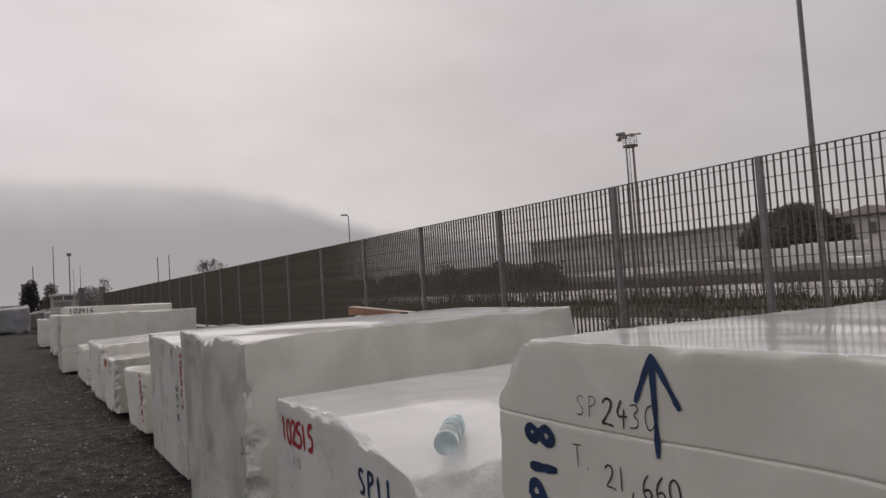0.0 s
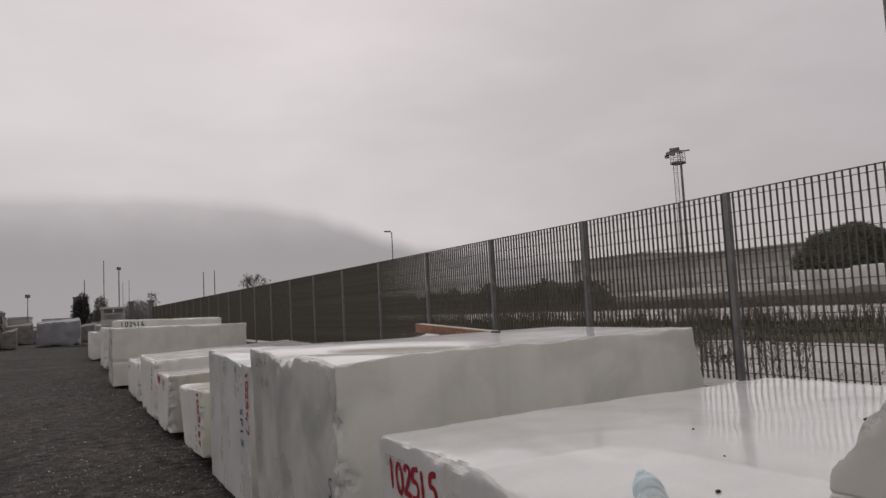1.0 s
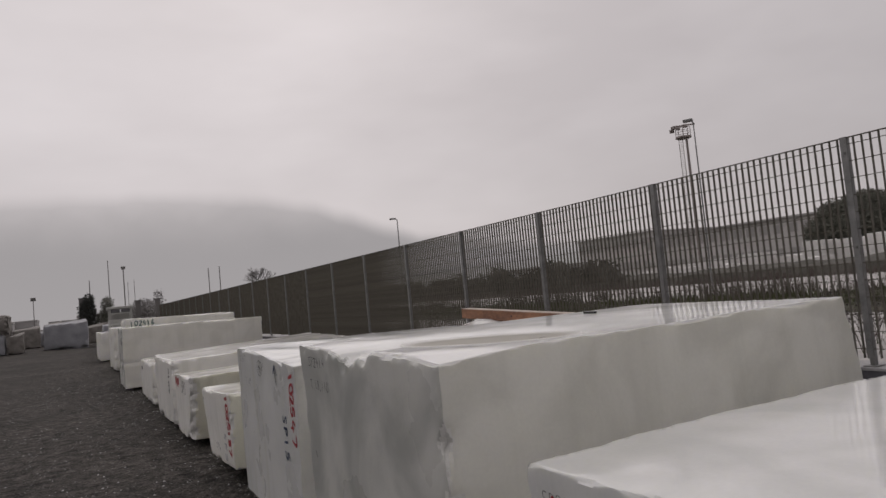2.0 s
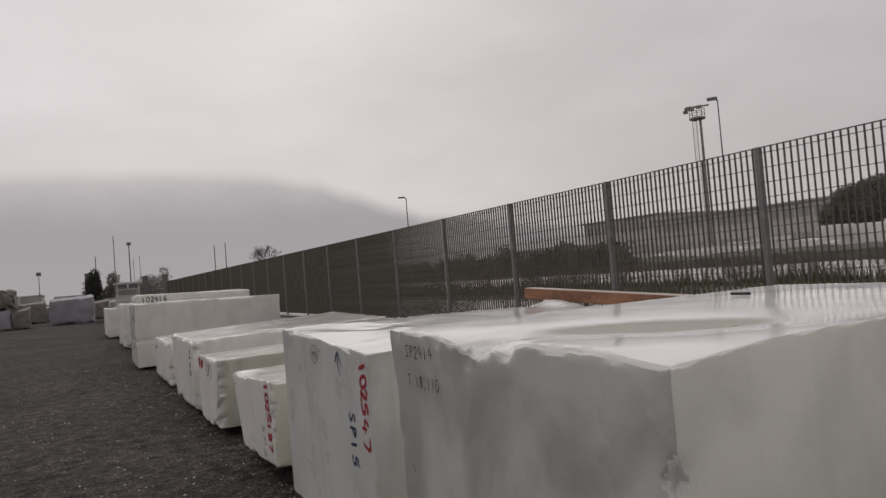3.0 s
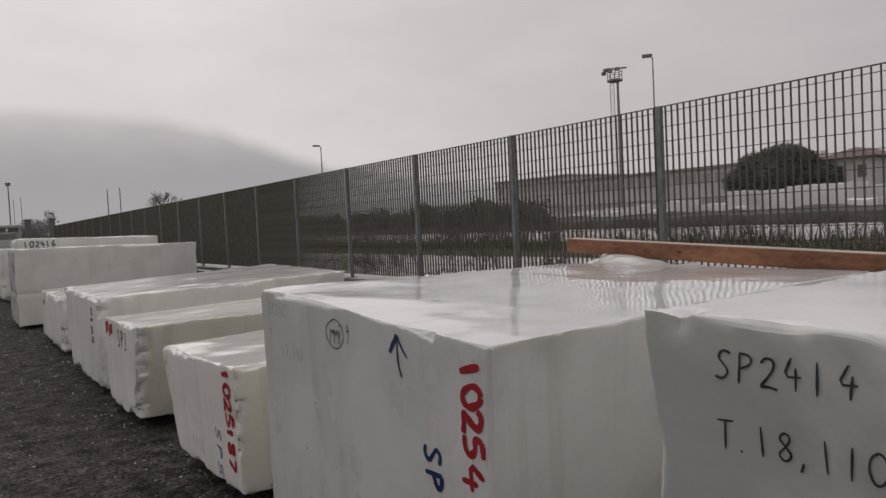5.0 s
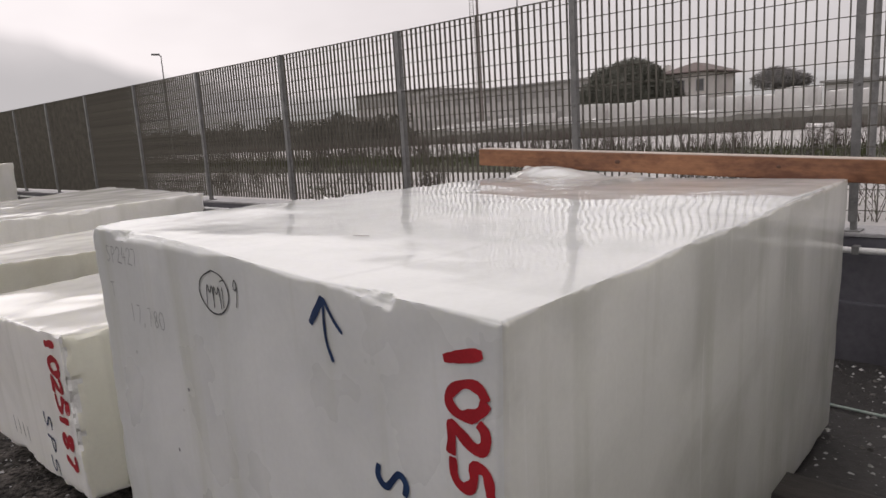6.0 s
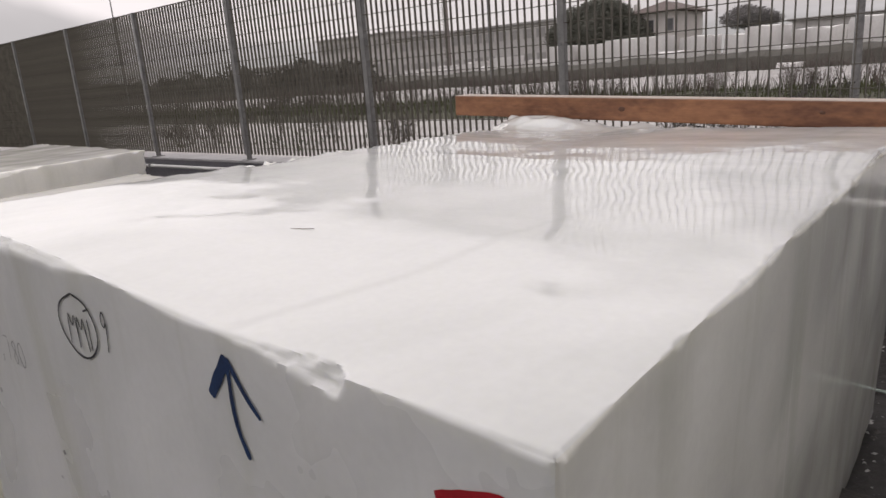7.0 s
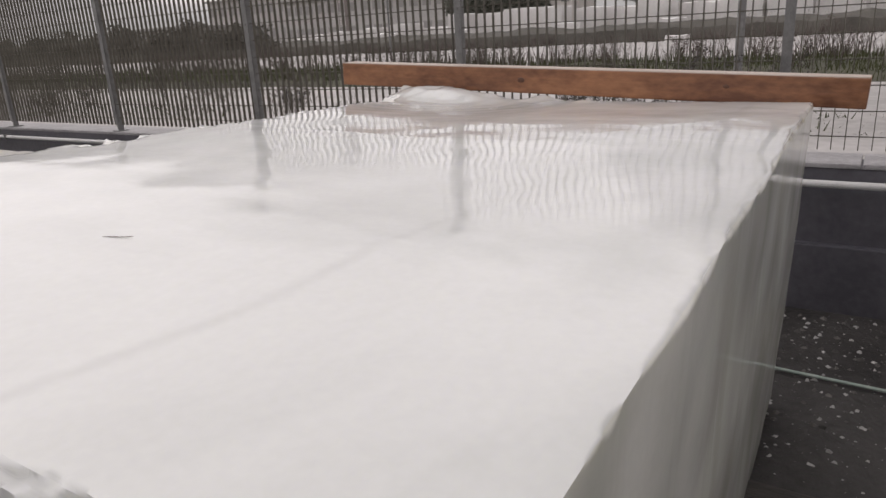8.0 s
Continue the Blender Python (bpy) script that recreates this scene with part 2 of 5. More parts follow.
    l.new(hm.outputs[0], bp.inputs["Height"])
    l.new(bp.outputs[0], b.inputs["Normal"])
    return m


def gravel():
    """Dark damp gravel: broad worn tracks, fist-sized mottling and single paler grains."""
    m = bpy.data.materials.new("wet_gravel")
    m.use_nodes = True
    n, l = m.node_tree.nodes, m.node_tree.links
    b = n["Principled BSDF"]
    tc = n.new("ShaderNodeTexCoord")
    tones = []
    for scale, detail, lo, hi, to0, to1 in ((0.45, 5, 0.3, 0.7, 0.75, 1.5), (5.5, 8, 0.3, 0.72, 0.22, 1.95), (38, 4, 0.35, 0.66, 0.12, 2.3)):
        t, r = n.new("ShaderNodeTexNoise"), n.new("ShaderNodeMapRange")
        t.inputs["Scale"].default_value, t.inputs["Detail"].default_value = scale, detail
        r.inputs["From Min"].default_value, r.inputs["From Max"].default_value = lo, hi
        r.inputs["To Min"].default_value, r.inputs["To Max"].default_value = to0, to1
        l.new(tc.outputs["Object"], t.inputs["Vector"])
        l.new(t.outputs[0], r.inputs["Value"])
        tones.append((t, r))
    a, c = n.new("ShaderNodeMath"), n.new("ShaderNodeMath")
    a.operation = c.operation = "MULTIPLY"
    l.new(tones[0][1].outputs[0], a.inputs[0])
    l.new(tones[1][1].outputs[0], a.inputs[1])
    l.new(a.outputs[0], c.inputs[0])
    l.new(tones[2][1].outputs[0], c.inputs[1])
    grain = n.new("ShaderNodeTexVoronoi")
    grain.inputs["Scale"].default_value = 26
    l.new(tc.outputs["Object"], grain.inputs["Vector"])
    sepc = n.new("ShaderNodeSeparateColor")
    l.new(grain.outputs["Color"], sepc.inputs[0])
    spot = n.new("ShaderNodeMapRange")
    spot.inputs["From Min"].default_value, spot.inputs["From Max"].default_value = 0.90, 0.93
    spot.inputs["To Max"].default_value = 1.5
    l.new(sepc.outputs[0], spot.inputs["Value"])
    near = n.new("ShaderNodeMapRange")
    near.inputs["From Min"].default_value, near.inputs["From Max"].default_value = 0.45, 0.25
    l.new(grain.outputs["Distance"], near.inputs["Value"])
    dot = n.new("ShaderNodeMath")
    dot.operation = "MULTIPLY"
    l.new(spot.outputs[0], dot.inputs[0])
    l.new(near.outputs[0], dot.inputs[1])
    tot = n.new("ShaderNodeMath")
    tot.operation = "ADD"
    l.new(c.outputs[0], tot.inputs[0])
    l.new(dot.outputs[0], tot.inputs[1])
    col = n.new("ShaderNodeVectorMath")
    col.operation = "SCALE"
    col.inputs[0].default_value = (0.0375, 0.0335, 0.0300)
    l.new(tot.outputs[0], col.inputs["Scale"])
    l.new(col.outputs[0], b.inputs["Base Color"])
    b.inputs["Roughness"].default_value = 0.85
    b.inputs["Specular IOR Level"].default_value = 0.22
    h = n.new("ShaderNodeMath")
    h.operation = "MULTIPLY_ADD"
    h.inputs[1].default_value = 0.5
    l.new(tones[2][0].outputs[0], h.inputs[0])
    l.new(tones[1][0].outputs[0], h.inputs[2])
    bp = n.new("ShaderNodeBump")
    bp.inputs["Strength"].default_value, bp.inputs["Distance"].default_value = 1.0, 0.06
    l.new(h.outputs[0], bp.inputs["Height"])
    l.new(bp.outputs[0], b.inputs["Normal"])
    return m


# Copy of white marble, lightened to stand in for light on the far row.
M_LIFTED = marble("light_lifted_marble", (0.82, 0.815, 0.765), (0.92, 0.912, 0.865), 0.36, 0.07, 0.2)
M_MARBLE = marble("white_marble", (0.69, 0.70, 0.685), (0.805, 0.805, 0.792), 0.30, 0.09)
M_STREAKED = marble("streaked_marble", (0.60, 0.60, 0.555), (0.78, 0.78, 0.735), 0.13, 0.07, 0.38, scratches=0.45, spread=0.05, relief=0.05)
M_SAWN = marble("veined_marble", (0.62, 0.635, 0.62), (0.73, 0.742, 0.728), 0.30, 0.07, veins=[((0.12, 1.0, 0.15), -0.355, 0.024, 0.32), ((0.5, 0.86, 0.2), -0.05, 0.03, 0.07), ((0.55, 0.83, 0.0), -0.72, 0.05, 0.07)], relief=0.13, ripple=(17.0, 9.0, 9.0))
# Ripple-free copy of the veined marble, with a little light added to its tone.
M_FACE = marble("lit_face_marble", (0.64, 0.655, 0.64), (0.75, 0.762, 0.748), 0.30, 0.07, 0.42, relief=0.012)
M_IVORY = marble("ivory_marble", (0.76, 0.745, 0.63), (0.86, 0.85, 0.74), 0.36, 0.07)
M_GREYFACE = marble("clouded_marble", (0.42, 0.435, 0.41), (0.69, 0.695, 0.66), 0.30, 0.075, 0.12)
# Own warm stone tone, lightened to supply the light b3's end lacks.
M_WARM = marble("warm_marble", (0.73, 0.725, 0.66), (0.885, 0.88, 0.815), 0.36, 0.07, 0.12)
M_SCOOP = marble("silted_marble", (0.69, 0.70, 0.685), (0.805, 0.805, 0.792), 0.30, 0.12, silt=((-0.68, -0.10, 1.43), (1.55, -1.28, 0), (2.9, 3.5, 0)))
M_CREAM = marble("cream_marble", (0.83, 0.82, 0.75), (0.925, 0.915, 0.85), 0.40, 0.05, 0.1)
M_BREAK = material("broken_marble", (0.70, 0.70, 0.67), (0.88, 0.88, 0.85), 0.5, 9, bump=0.8, bump_scale=30)
M_GREYSTONE = material("grey_stone", (0.24, 0.245, 0.265), (0.36, 0.365, 0.39), 0.6, 1.5, bump=0.4, bump_scale=12)
M_BROWNSTONE = material("brown_stone", (0.13, 0.118, 0.105), (0.28, 0.262, 0.242), 0.7, 2.5, bump=0.6, bump_scale=10)
M_GROUND = gravel()
M_STEEL = material("galvanised_steel", (0.15, 0.15, 0.15), (0.27, 0.27, 0.265), 0.5, 9, metal=0.4)
M_BAR = material("weathered_grating", (0.088, 0.081, 0.064), (0.165, 0.153, 0.124), 0.6, 7, metal=0.2)
M_ASPHALT = material("wet_asphalt", (0.030, 0.028, 0.0275), (0.072, 0.068, 0.066), 0.6, 1.6, bump=0.9, bump_scale=38, depth=0.012, gloss=0.3)
M_CONCRETE = material("concrete_coping", (0.26, 0.255, 0.26), (0.44, 0.43, 0.44), 0.6, 3, bump=0.5, bump_scale=35)
M_WALL = material("wet_dark_wall", (0.085, 0.083, 0.097), (0.145, 0.142, 0.162), 0.42, 2.0, bump=0.3, bump_scale=25)
M_PIPE = material("white_pipe", (0.62, 0.62, 0.62), (0.78, 0.78, 0.77), 0.35, 6)
def timber():
    """Wet sawn timber: blotched, with soft long grain, dark knots and a few splits."""
    m = material("wet_timber", (0.15, 0.060, 0.030), (0.40, 0.185, 0.088), 0.42, 1.7, bump=0.45, bump_scale=14, stretch=(2.2, 1.0, 2.2), low=0.36, high=0.64)
    n, l = m.node_tree.nodes, m.node_tree.links
    b = n["Principled BSDF"]
    tone = b.inputs["Base Color"].links[0].from_socket
    tc = n.new("ShaderNodeTexCoord")
    gm, gt, gr = n.new("ShaderNodeMapping"), n.new("ShaderNodeTexNoise"), n.new("ShaderNodeMapRange")
    gm.inputs["Scale"].default_value, gm.inputs["Rotation"].default_value = (30, 1.1, 30), (0.02, 0, 0)
    gt.inputs["Scale"].default_value, gt.inputs["Detail"].default_value, gt.inputs["Distortion"].default_value = 1.6, 4.0, 0.5
    l.new(tc.outputs["Object"], gm.inputs["Vector"])
    l.new(gm.outputs[0], gt.inputs["Vector"])
    gr.inputs["From Min"].default_value, gr.inputs["From Max"].default_value = 0.35, 0.65
    gr.inputs["To Min"].default_value, gr.inputs["To Max"].default_value = 0.88, 1.06
    l.new(gt.outputs[0], gr.inputs["Value"])
    km, kv, kr = n.new("ShaderNodeMapping"), n.new("ShaderNodeTexVoronoi"), n.new("ShaderNodeMapRange")
    km.inputs["Scale"].default_value, km.inputs["Location"].default_value = (1, 1.6, 1), (0.3, 0.1, 0.2)
    kv.inputs["Scale"].default_value = 2.6
    l.new(tc.outputs["Object"], km.inputs["Vector"])
    l.new(km.outputs[0], kv.inputs["Vector"])
    kr.inputs["From Min"].default_value, kr.inputs["From Max"].default_value = 0.07, 0.19
    kr.inputs["To Min"].default_value = 0.30
    l.new(kv.outputs["Distance"], kr.inputs["Value"])
    a = n.new("ShaderNodeMath")
    a.operation = "MULTIPLY"
    l.new(gr.outputs[0], a.inputs[0])
    l.new(kr.outputs[0], a.inputs[1])
    s = n.new("ShaderNodeVectorMath")
    s.operation = "SCALE"
    l.new(tone, s.inputs[0])
    l.new(a.outputs[0], s.inputs["Scale"])
    l.new(s.outputs[0], b.inputs["Base Color"])
    return m


M_TIMBER = timber()
M_TIMBER_TOP = material("pale_timber", (0.40, 0.33, 0.28), (0.60, 0.52, 0.46), 0.6, 2.2, stretch=(9, 0.8, 9))
M_SLEEPER = material("old_sleeper", (0.022, 0.019, 0.017), (0.075, 0.066, 0.058), 0.6, 2.2, bump=0.8, bump_scale=14, stretch=(8, 1, 8))
M_CHIP = material("marble_chips", (0.26, 0.255, 0.25), (0.62, 0.61, 0.60), 0.5, 6)
M_RED = material("red_paint", (0.29, 0.008, 0.016), (0.42, 0.014, 0.024), 0.5, 12)
M_BLUE = material("blue_paint", (0.006, 0.018, 0.062), (0.016, 0.050, 0.14), 0.5, 12)
M_INK = material("dark_crayon", (0.015, 0.016, 0.02), (0.06, 0.06, 0.065), 0.6, 30)
M_FAINT = material("faded_crayon", (0.10, 0.10, 0.105), (0.28, 0.28, 0.28), 0.6, 40)
M_GREEN = material("green_paint", (0.01, 0.06, 0.055), (0.03, 0.12, 0.11), 0.5, 12)
M_GRASS = material("rough_grass", (0.045, 0.055, 0.022), (0.10, 0.11, 0.048), 0.8, 1.2)
M_VERGE = material("verge_soil", (0.048, 0.048, 0.030), (0.098, 0.095, 0.062), 0.85, 0.7, bump=0.8, bump_scale=6)
M_ROAD = material("pale_gravel_road", (0.30, 0.287, 0.275), (0.54, 0.52, 0.505), 0.6, 0.45, bump=0.4, bump_scale=8)
M_TWIG = material("bare_twigs", (0.072, 0.057, 0.050), (0.15, 0.122, 0.108), 0.8, 3)
M_SHRUB = material("dark_shrub_leaves", (0.030, 0.028, 0.026), (0.075, 0.068, 0.060), 0.7, 6)
M_STRAW = material("dry_twig", (0.20, 0.175, 0.15), (0.32, 0.29, 0.26), 0.8, 9)
# Pinkish steel, its colour lightened to take in the mist before it.
M_MAST = material("pale_mast_steel", (0.26, 0.225, 0.215), (0.36, 0.32, 0.305), 0.6, 2, metal=0.2)
def pebble():
    m = material("gravel_stone", (0.03, 0.028, 0.026), (0.12, 0.112, 0.105), 0.6, 8)
    n, l = m.node_tree.nodes, m.node_tree.links
    geo, ramp = n.new("ShaderNodeNewGeometry"), n.new("ShaderNodeValToRGB")
    ramp.color_ramp.elements[0].color, ramp.color_ramp.elements[1].color = (0.025, 0.023, 0.022, 1), (0.15, 0.14, 0.13, 1)
    l.new(geo.outputs["Random Per Island"], ramp.inputs[0])
    l.new(ramp.outputs[0], n["Principled BSDF"].inputs["Base Color"])
    return m


M_PEBBLE = pebble()
M_KNOT = material("timber_knot", (0.075, 0.032, 0.018), (0.15, 0.065, 0.034), 0.5, 30)
M_HEDGE = material("dark_bank", (0.062, 0.058, 0.049), (0.115, 0.108, 0.092), 0.85, 0.8, bump=0.8, bump_scale=2)
# Needle tones lifted and greyed for mist; bare needles would be darker.
M_LEAF = material("pine_needles", (0.155, 0.157, 0.130), (0.21, 0.212, 0.18), 0.9, 0.5)
M_CYPRESS = material("cypress_leaves", (0.045, 0.048, 0.042), (0.08, 0.082, 0.074), 0.9, 0.8)
# Mist laid into the colour of the far trees.
M_FARTREE = material("mist_painted_thicket", (0.24, 0.23, 0.225), (0.30, 0.29, 0.285), 0.9, 0.3)
M_BARK = material("bark", (0.05, 0.04, 0.033), (0.11, 0.09, 0.075), 0.85, 3)
M_PLASTER = material("house_plaster", (0.74, 0.70, 0.67), (0.86, 0.82, 0.79), 0.8, 0.6)
M_ROOF = material("roof_tiles", (0.13, 0.100, 0.092), (0.20, 0.158, 0.145), 0.75, 1.5, stretch=(1, 6, 1))
# The grey of misty distance is mixed into this wall colour.
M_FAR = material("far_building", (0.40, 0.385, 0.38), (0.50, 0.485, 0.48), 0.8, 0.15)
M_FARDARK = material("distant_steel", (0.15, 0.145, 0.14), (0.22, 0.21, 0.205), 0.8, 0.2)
# Hall wall and roof lightened, with haze painted into both tones.
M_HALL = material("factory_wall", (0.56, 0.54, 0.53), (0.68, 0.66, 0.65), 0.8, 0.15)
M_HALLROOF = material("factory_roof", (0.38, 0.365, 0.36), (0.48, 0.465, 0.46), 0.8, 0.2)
M_DARKGLASS = material("dull_panes", (0.12, 0.12, 0.125), (0.2, 0.2, 0.205), 0.2, 1)
M_TRUCK = material("white_cab_paint", (0.42, 0.42, 0.40), (0.55, 0.55, 0.52), 0.4, 2)
M_RUBBER = material("rubber", (0.015, 0.015, 0.015), (0.03, 0.03, 0.03), 0.8, 4)
M_CORD = material("green_cord", (0.24, 0.32, 0.28), (0.42, 0.47, 0.43), 0.6, 20)
M_CAP = material("pale_blue_label", (0.38, 0.60, 0.70), (0.58, 0.74, 0.80), 0.4, 30)


def glassy(name, colour, rough):
    m = bpy.data.materials.new(name)
    m.use_nodes = True
    b = m.node_tree.nodes["Principled BSDF"]
    b.inputs["Base Color"].default_value = (*colour, 1)
    b.inputs["Transmission Weight"].default_value = 0.65
    b.inputs["Roughness"].default_value = rough
    b.inputs["IOR"].default_value = 1.2
    return m


M_WATER = material("rain_water", (0.02, 0.02, 0.02), (0.03, 0.03, 0.03), 0.04, 1, rough_var=0.01)
M_BOTTLE = glassy("clear_plastic", (0.90, 0.965, 0.97), 0.10)


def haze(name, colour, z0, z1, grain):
    """A far slope that glows in a painted mist colour, fading out towards its top."""
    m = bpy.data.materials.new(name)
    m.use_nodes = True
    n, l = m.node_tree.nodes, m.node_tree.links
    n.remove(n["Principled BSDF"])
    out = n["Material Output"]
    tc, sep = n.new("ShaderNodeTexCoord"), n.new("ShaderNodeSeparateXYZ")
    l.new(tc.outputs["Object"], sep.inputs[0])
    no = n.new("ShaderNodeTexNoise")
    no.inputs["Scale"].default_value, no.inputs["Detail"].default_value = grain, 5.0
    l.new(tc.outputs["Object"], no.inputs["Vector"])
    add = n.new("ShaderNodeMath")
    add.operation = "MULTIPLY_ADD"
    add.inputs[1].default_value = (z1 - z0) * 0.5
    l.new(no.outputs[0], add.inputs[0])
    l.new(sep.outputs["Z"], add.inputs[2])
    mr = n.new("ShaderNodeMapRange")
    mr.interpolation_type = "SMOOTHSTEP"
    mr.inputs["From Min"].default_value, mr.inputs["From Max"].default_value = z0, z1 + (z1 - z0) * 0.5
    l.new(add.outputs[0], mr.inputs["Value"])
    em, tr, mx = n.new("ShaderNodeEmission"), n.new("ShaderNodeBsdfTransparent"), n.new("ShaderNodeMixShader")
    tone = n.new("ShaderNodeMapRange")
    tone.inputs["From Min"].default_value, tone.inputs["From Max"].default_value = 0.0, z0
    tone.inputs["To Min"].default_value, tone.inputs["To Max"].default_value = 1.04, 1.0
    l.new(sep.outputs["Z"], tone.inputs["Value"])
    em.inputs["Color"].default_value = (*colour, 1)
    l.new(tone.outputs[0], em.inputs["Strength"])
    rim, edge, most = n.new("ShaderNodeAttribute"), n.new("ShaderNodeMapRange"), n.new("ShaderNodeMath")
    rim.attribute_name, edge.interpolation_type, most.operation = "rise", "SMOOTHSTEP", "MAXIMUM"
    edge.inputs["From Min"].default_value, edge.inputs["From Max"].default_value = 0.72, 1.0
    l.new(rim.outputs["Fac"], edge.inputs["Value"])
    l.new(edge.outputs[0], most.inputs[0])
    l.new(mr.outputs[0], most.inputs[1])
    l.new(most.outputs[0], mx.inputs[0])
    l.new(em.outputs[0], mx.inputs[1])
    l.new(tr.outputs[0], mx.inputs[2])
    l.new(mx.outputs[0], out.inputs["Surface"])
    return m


# ---- building helpers ----
def mesh_of(name, bm, mats, smooth=None):
    me = bpy.data.meshes.new(name)
    bm.to_mesh(me)
    bm.free()
    for m in mats if isinstance(mats, (list, tuple)) else [mats]:
        me.materials.append(m)
    if smooth is not None:
        me.polygons.foreach_set("use_smooth", [True] * len(me.polygons))
        me.set_sharp_from_angle(angle=radians(smooth))
    return me


def part(name, bm, mats, parent, label="", smooth=None):
    ob = new(name, bm if isinstance(bm, bpy.types.Mesh) else mesh_of(name, bm, mats, smooth))
    ob.parent = parent
    return tagged(ob, label)


def thing(name, x, y, z, label, category, group="", kind=""):
    ob = new(name)
    ob.location = (x, y, z)
    ob.empty_display_size = 0.2
    return tagged(ob, label, category, group, kind)


def box(bm, x0, x1, y0, y1, z0, z1, m=None):
    v = [bm.verts.new((m or Matrix()) @ Vector((x, y, z))) for x in (x0, x1) for y in (y0, y1) for z in (z0, z1)]
    for q in ((0, 1, 3, 2), (4, 6, 7, 5), (0, 4, 5, 1), (2, 3, 7, 6), (0, 2, 6, 4), (1, 5, 7, 3)):
        bm.faces.new([v[i] for i in q])
    return v


def boxed(x0, x1, y0, y1, z0, z1, bevel=0.0, m=None):
    bm = bmesh.new()
    box(bm, x0, x1, y0, y1, z0, z1, m)
    if bevel:
        bmesh.ops.bevel(bm, geom=bm.edges[:], offset=bevel, segments=2, affect="EDGES", profile=0.6)
    return bm


def tube(bm, a, b, r0, r1=None, sides=8, caps=True):
    a, b = Vector(a), Vector(b)
    r1 = r0 if r1 is None else r1
    q = (b - a).to_track_quat("Z", "Y").to_matrix()
    rings = []
    for p, r in ((a, r0), (b, r1)):
        rings.append([bm.verts.new(p + q @ Vector((r * math.cos(2 * math.pi * i / sides), r * math.sin(2 * math.pi * i / sides), 0))) for i in range(sides)])
    for i in range(sides):
        j = (i + 1) % sides
        bm.faces.new((rings[0][i], rings[0][j], rings[1][j], rings[1][i]))
    if caps:
        bm.faces.new(rings[0][::-1])
        bm.faces.new(rings[1])


def fractal(p, f, octaves=3):
    return noise.fractal(Vector(p) * f, 1.0, 2.0, octaves)


def spaced(a, b, s):
    return [a + (b - a) * i / max(1, round((b - a) / s)) for i in range(max(1, round((b - a) / s)) + 1)]


# ---- marble blocks ----
def stone(name, lo, hi, label, category="marble block", step=0.04, top=None, corners=None, chip=0.03, wave=0.006, cuts=(), bites=(), seams=(), nicks=(), fine=(), ragged=(), level=1.0, sharp=26, seed=0, mat=None, group="row of marble blocks", yard_mat=None, end_mat=None):
    """A sawn block between the points lo and hi. top(x, y): height added to the upper face; corners: shifts of corners by
    (0 or 1, 0 or 1, 0 or 1); cuts: planes that shear pieces off; bites: broken-out hollows; nicks: spots where an edge is broken off; seams: drill lines at a height, with depth and half width;
    ragged: broken edges as (axis, side, axis, side, depth, reach in z); level: how far the saw waves show on top."""
    lo, hi = Vector(lo), Vector(hi)
    size = hi - lo
    axes = []
    for s in size:
        margin = [0, 0.004, 0.009, 0.016] if step < 0.04 else [0]
        inner = spaced(margin[-1], s - margin[-1], step)
        axes.append([d / s for d in margin[:-1]] + [d / s for d in inner] + [1 - d / s for d in margin[-2::-1]])
    for a, start, end, gap in fine:
        rows = [r for r in axes[a] if not start < lo[a] + r * size[a] < end]
        axes[a] = sorted(rows + [(v - lo[a]) / size[a] for v in spaced(start, end, gap)])
    n = [len(a) - 1 for a in axes]
    index, verts, faces, broken, slots = {}, [], [], set(), []
    shift = {k: Vector(v) for k, v in (corners or {}).items()}
    off = Vector((seed * 7.3, seed * 3.1, seed * 5.7))

    def place(i, j, k):
        u = Vector((axes[0][i], axes[1][j], axes[2][k]))
        p = Vector(lo[a] + u[a] * size[a] for a in range(3))
        for c, s in shift.items():
            w = 1.0
            for a in range(3):
                w *= u[a] if c[a] else 1 - u[a]
            p += s * w
        inside = [min(u[a], 1 - u[a]) * size[a] for a in range(3)]
        sign = [1 if u[a] < 0.5 else -1 for a in range(3)]
        if top:
            p.z += top(p.x, p.y) * u.z ** 3
        q = p + off
        for a in range(3):
            if inside[a] < 0.05:
                p[a] += (1 - inside[a] / 0.05) * sign[a] * wave * (level if a == 2 and u.z > 0.5 else 1.0) * (0.5 + 1.5 * fractal(q + Vector((a * 11, 0, 0)), 1.6))
        c = chip * max(0.15, 0.55 + 1.5 * fractal(q, 2.3)) + chip * 0.75 * fractal(q, 9) + chip * 0.18 * fractal(q, 26)
        for centre, r, big in nicks:
            gone = 1 - ((p - Vector(centre)).length / r) ** 2
            if gone > 0:
                c = max(c, big * gone ** 0.6 * (1 + 0.55 * fractal(q, 14.0) + 0.25 * fractal(q, 38.0)))
        near = sorted((inside[a], a) for a in range(3))
        if near[0][0] + near[1][0] < c:
            d = (c - near[0][0] - near[1][0]) / 2
            p[near[0][1]] += sign[near[0][1]] * d
            p[near[1][1]] += sign[near[1][1]] * d
        for a, sa, b, sb, depth, z0, z1 in ragged:
            if sign[a] == sa and sign[b] == sb and z0 < p.z < z1:
                c = depth * max(0.0, 0.45 + 1.7 * fractal(q, 3.0) + 0.9 * fractal(q, 9.0) + 0.35 * fractal(q, 24.0))
                d = (c - inside[a] - inside[b]) * 0.32
                if d > 0:
                    p[a] += sa * d * 0.3 * (1 + 0.5 * fractal(q, 17.0))
                    p[b] += sb * d * (1 + 0.6 * fractal(q + Vector((3, 0, 0)), 17.0))
                    broken.add((i, j, k))
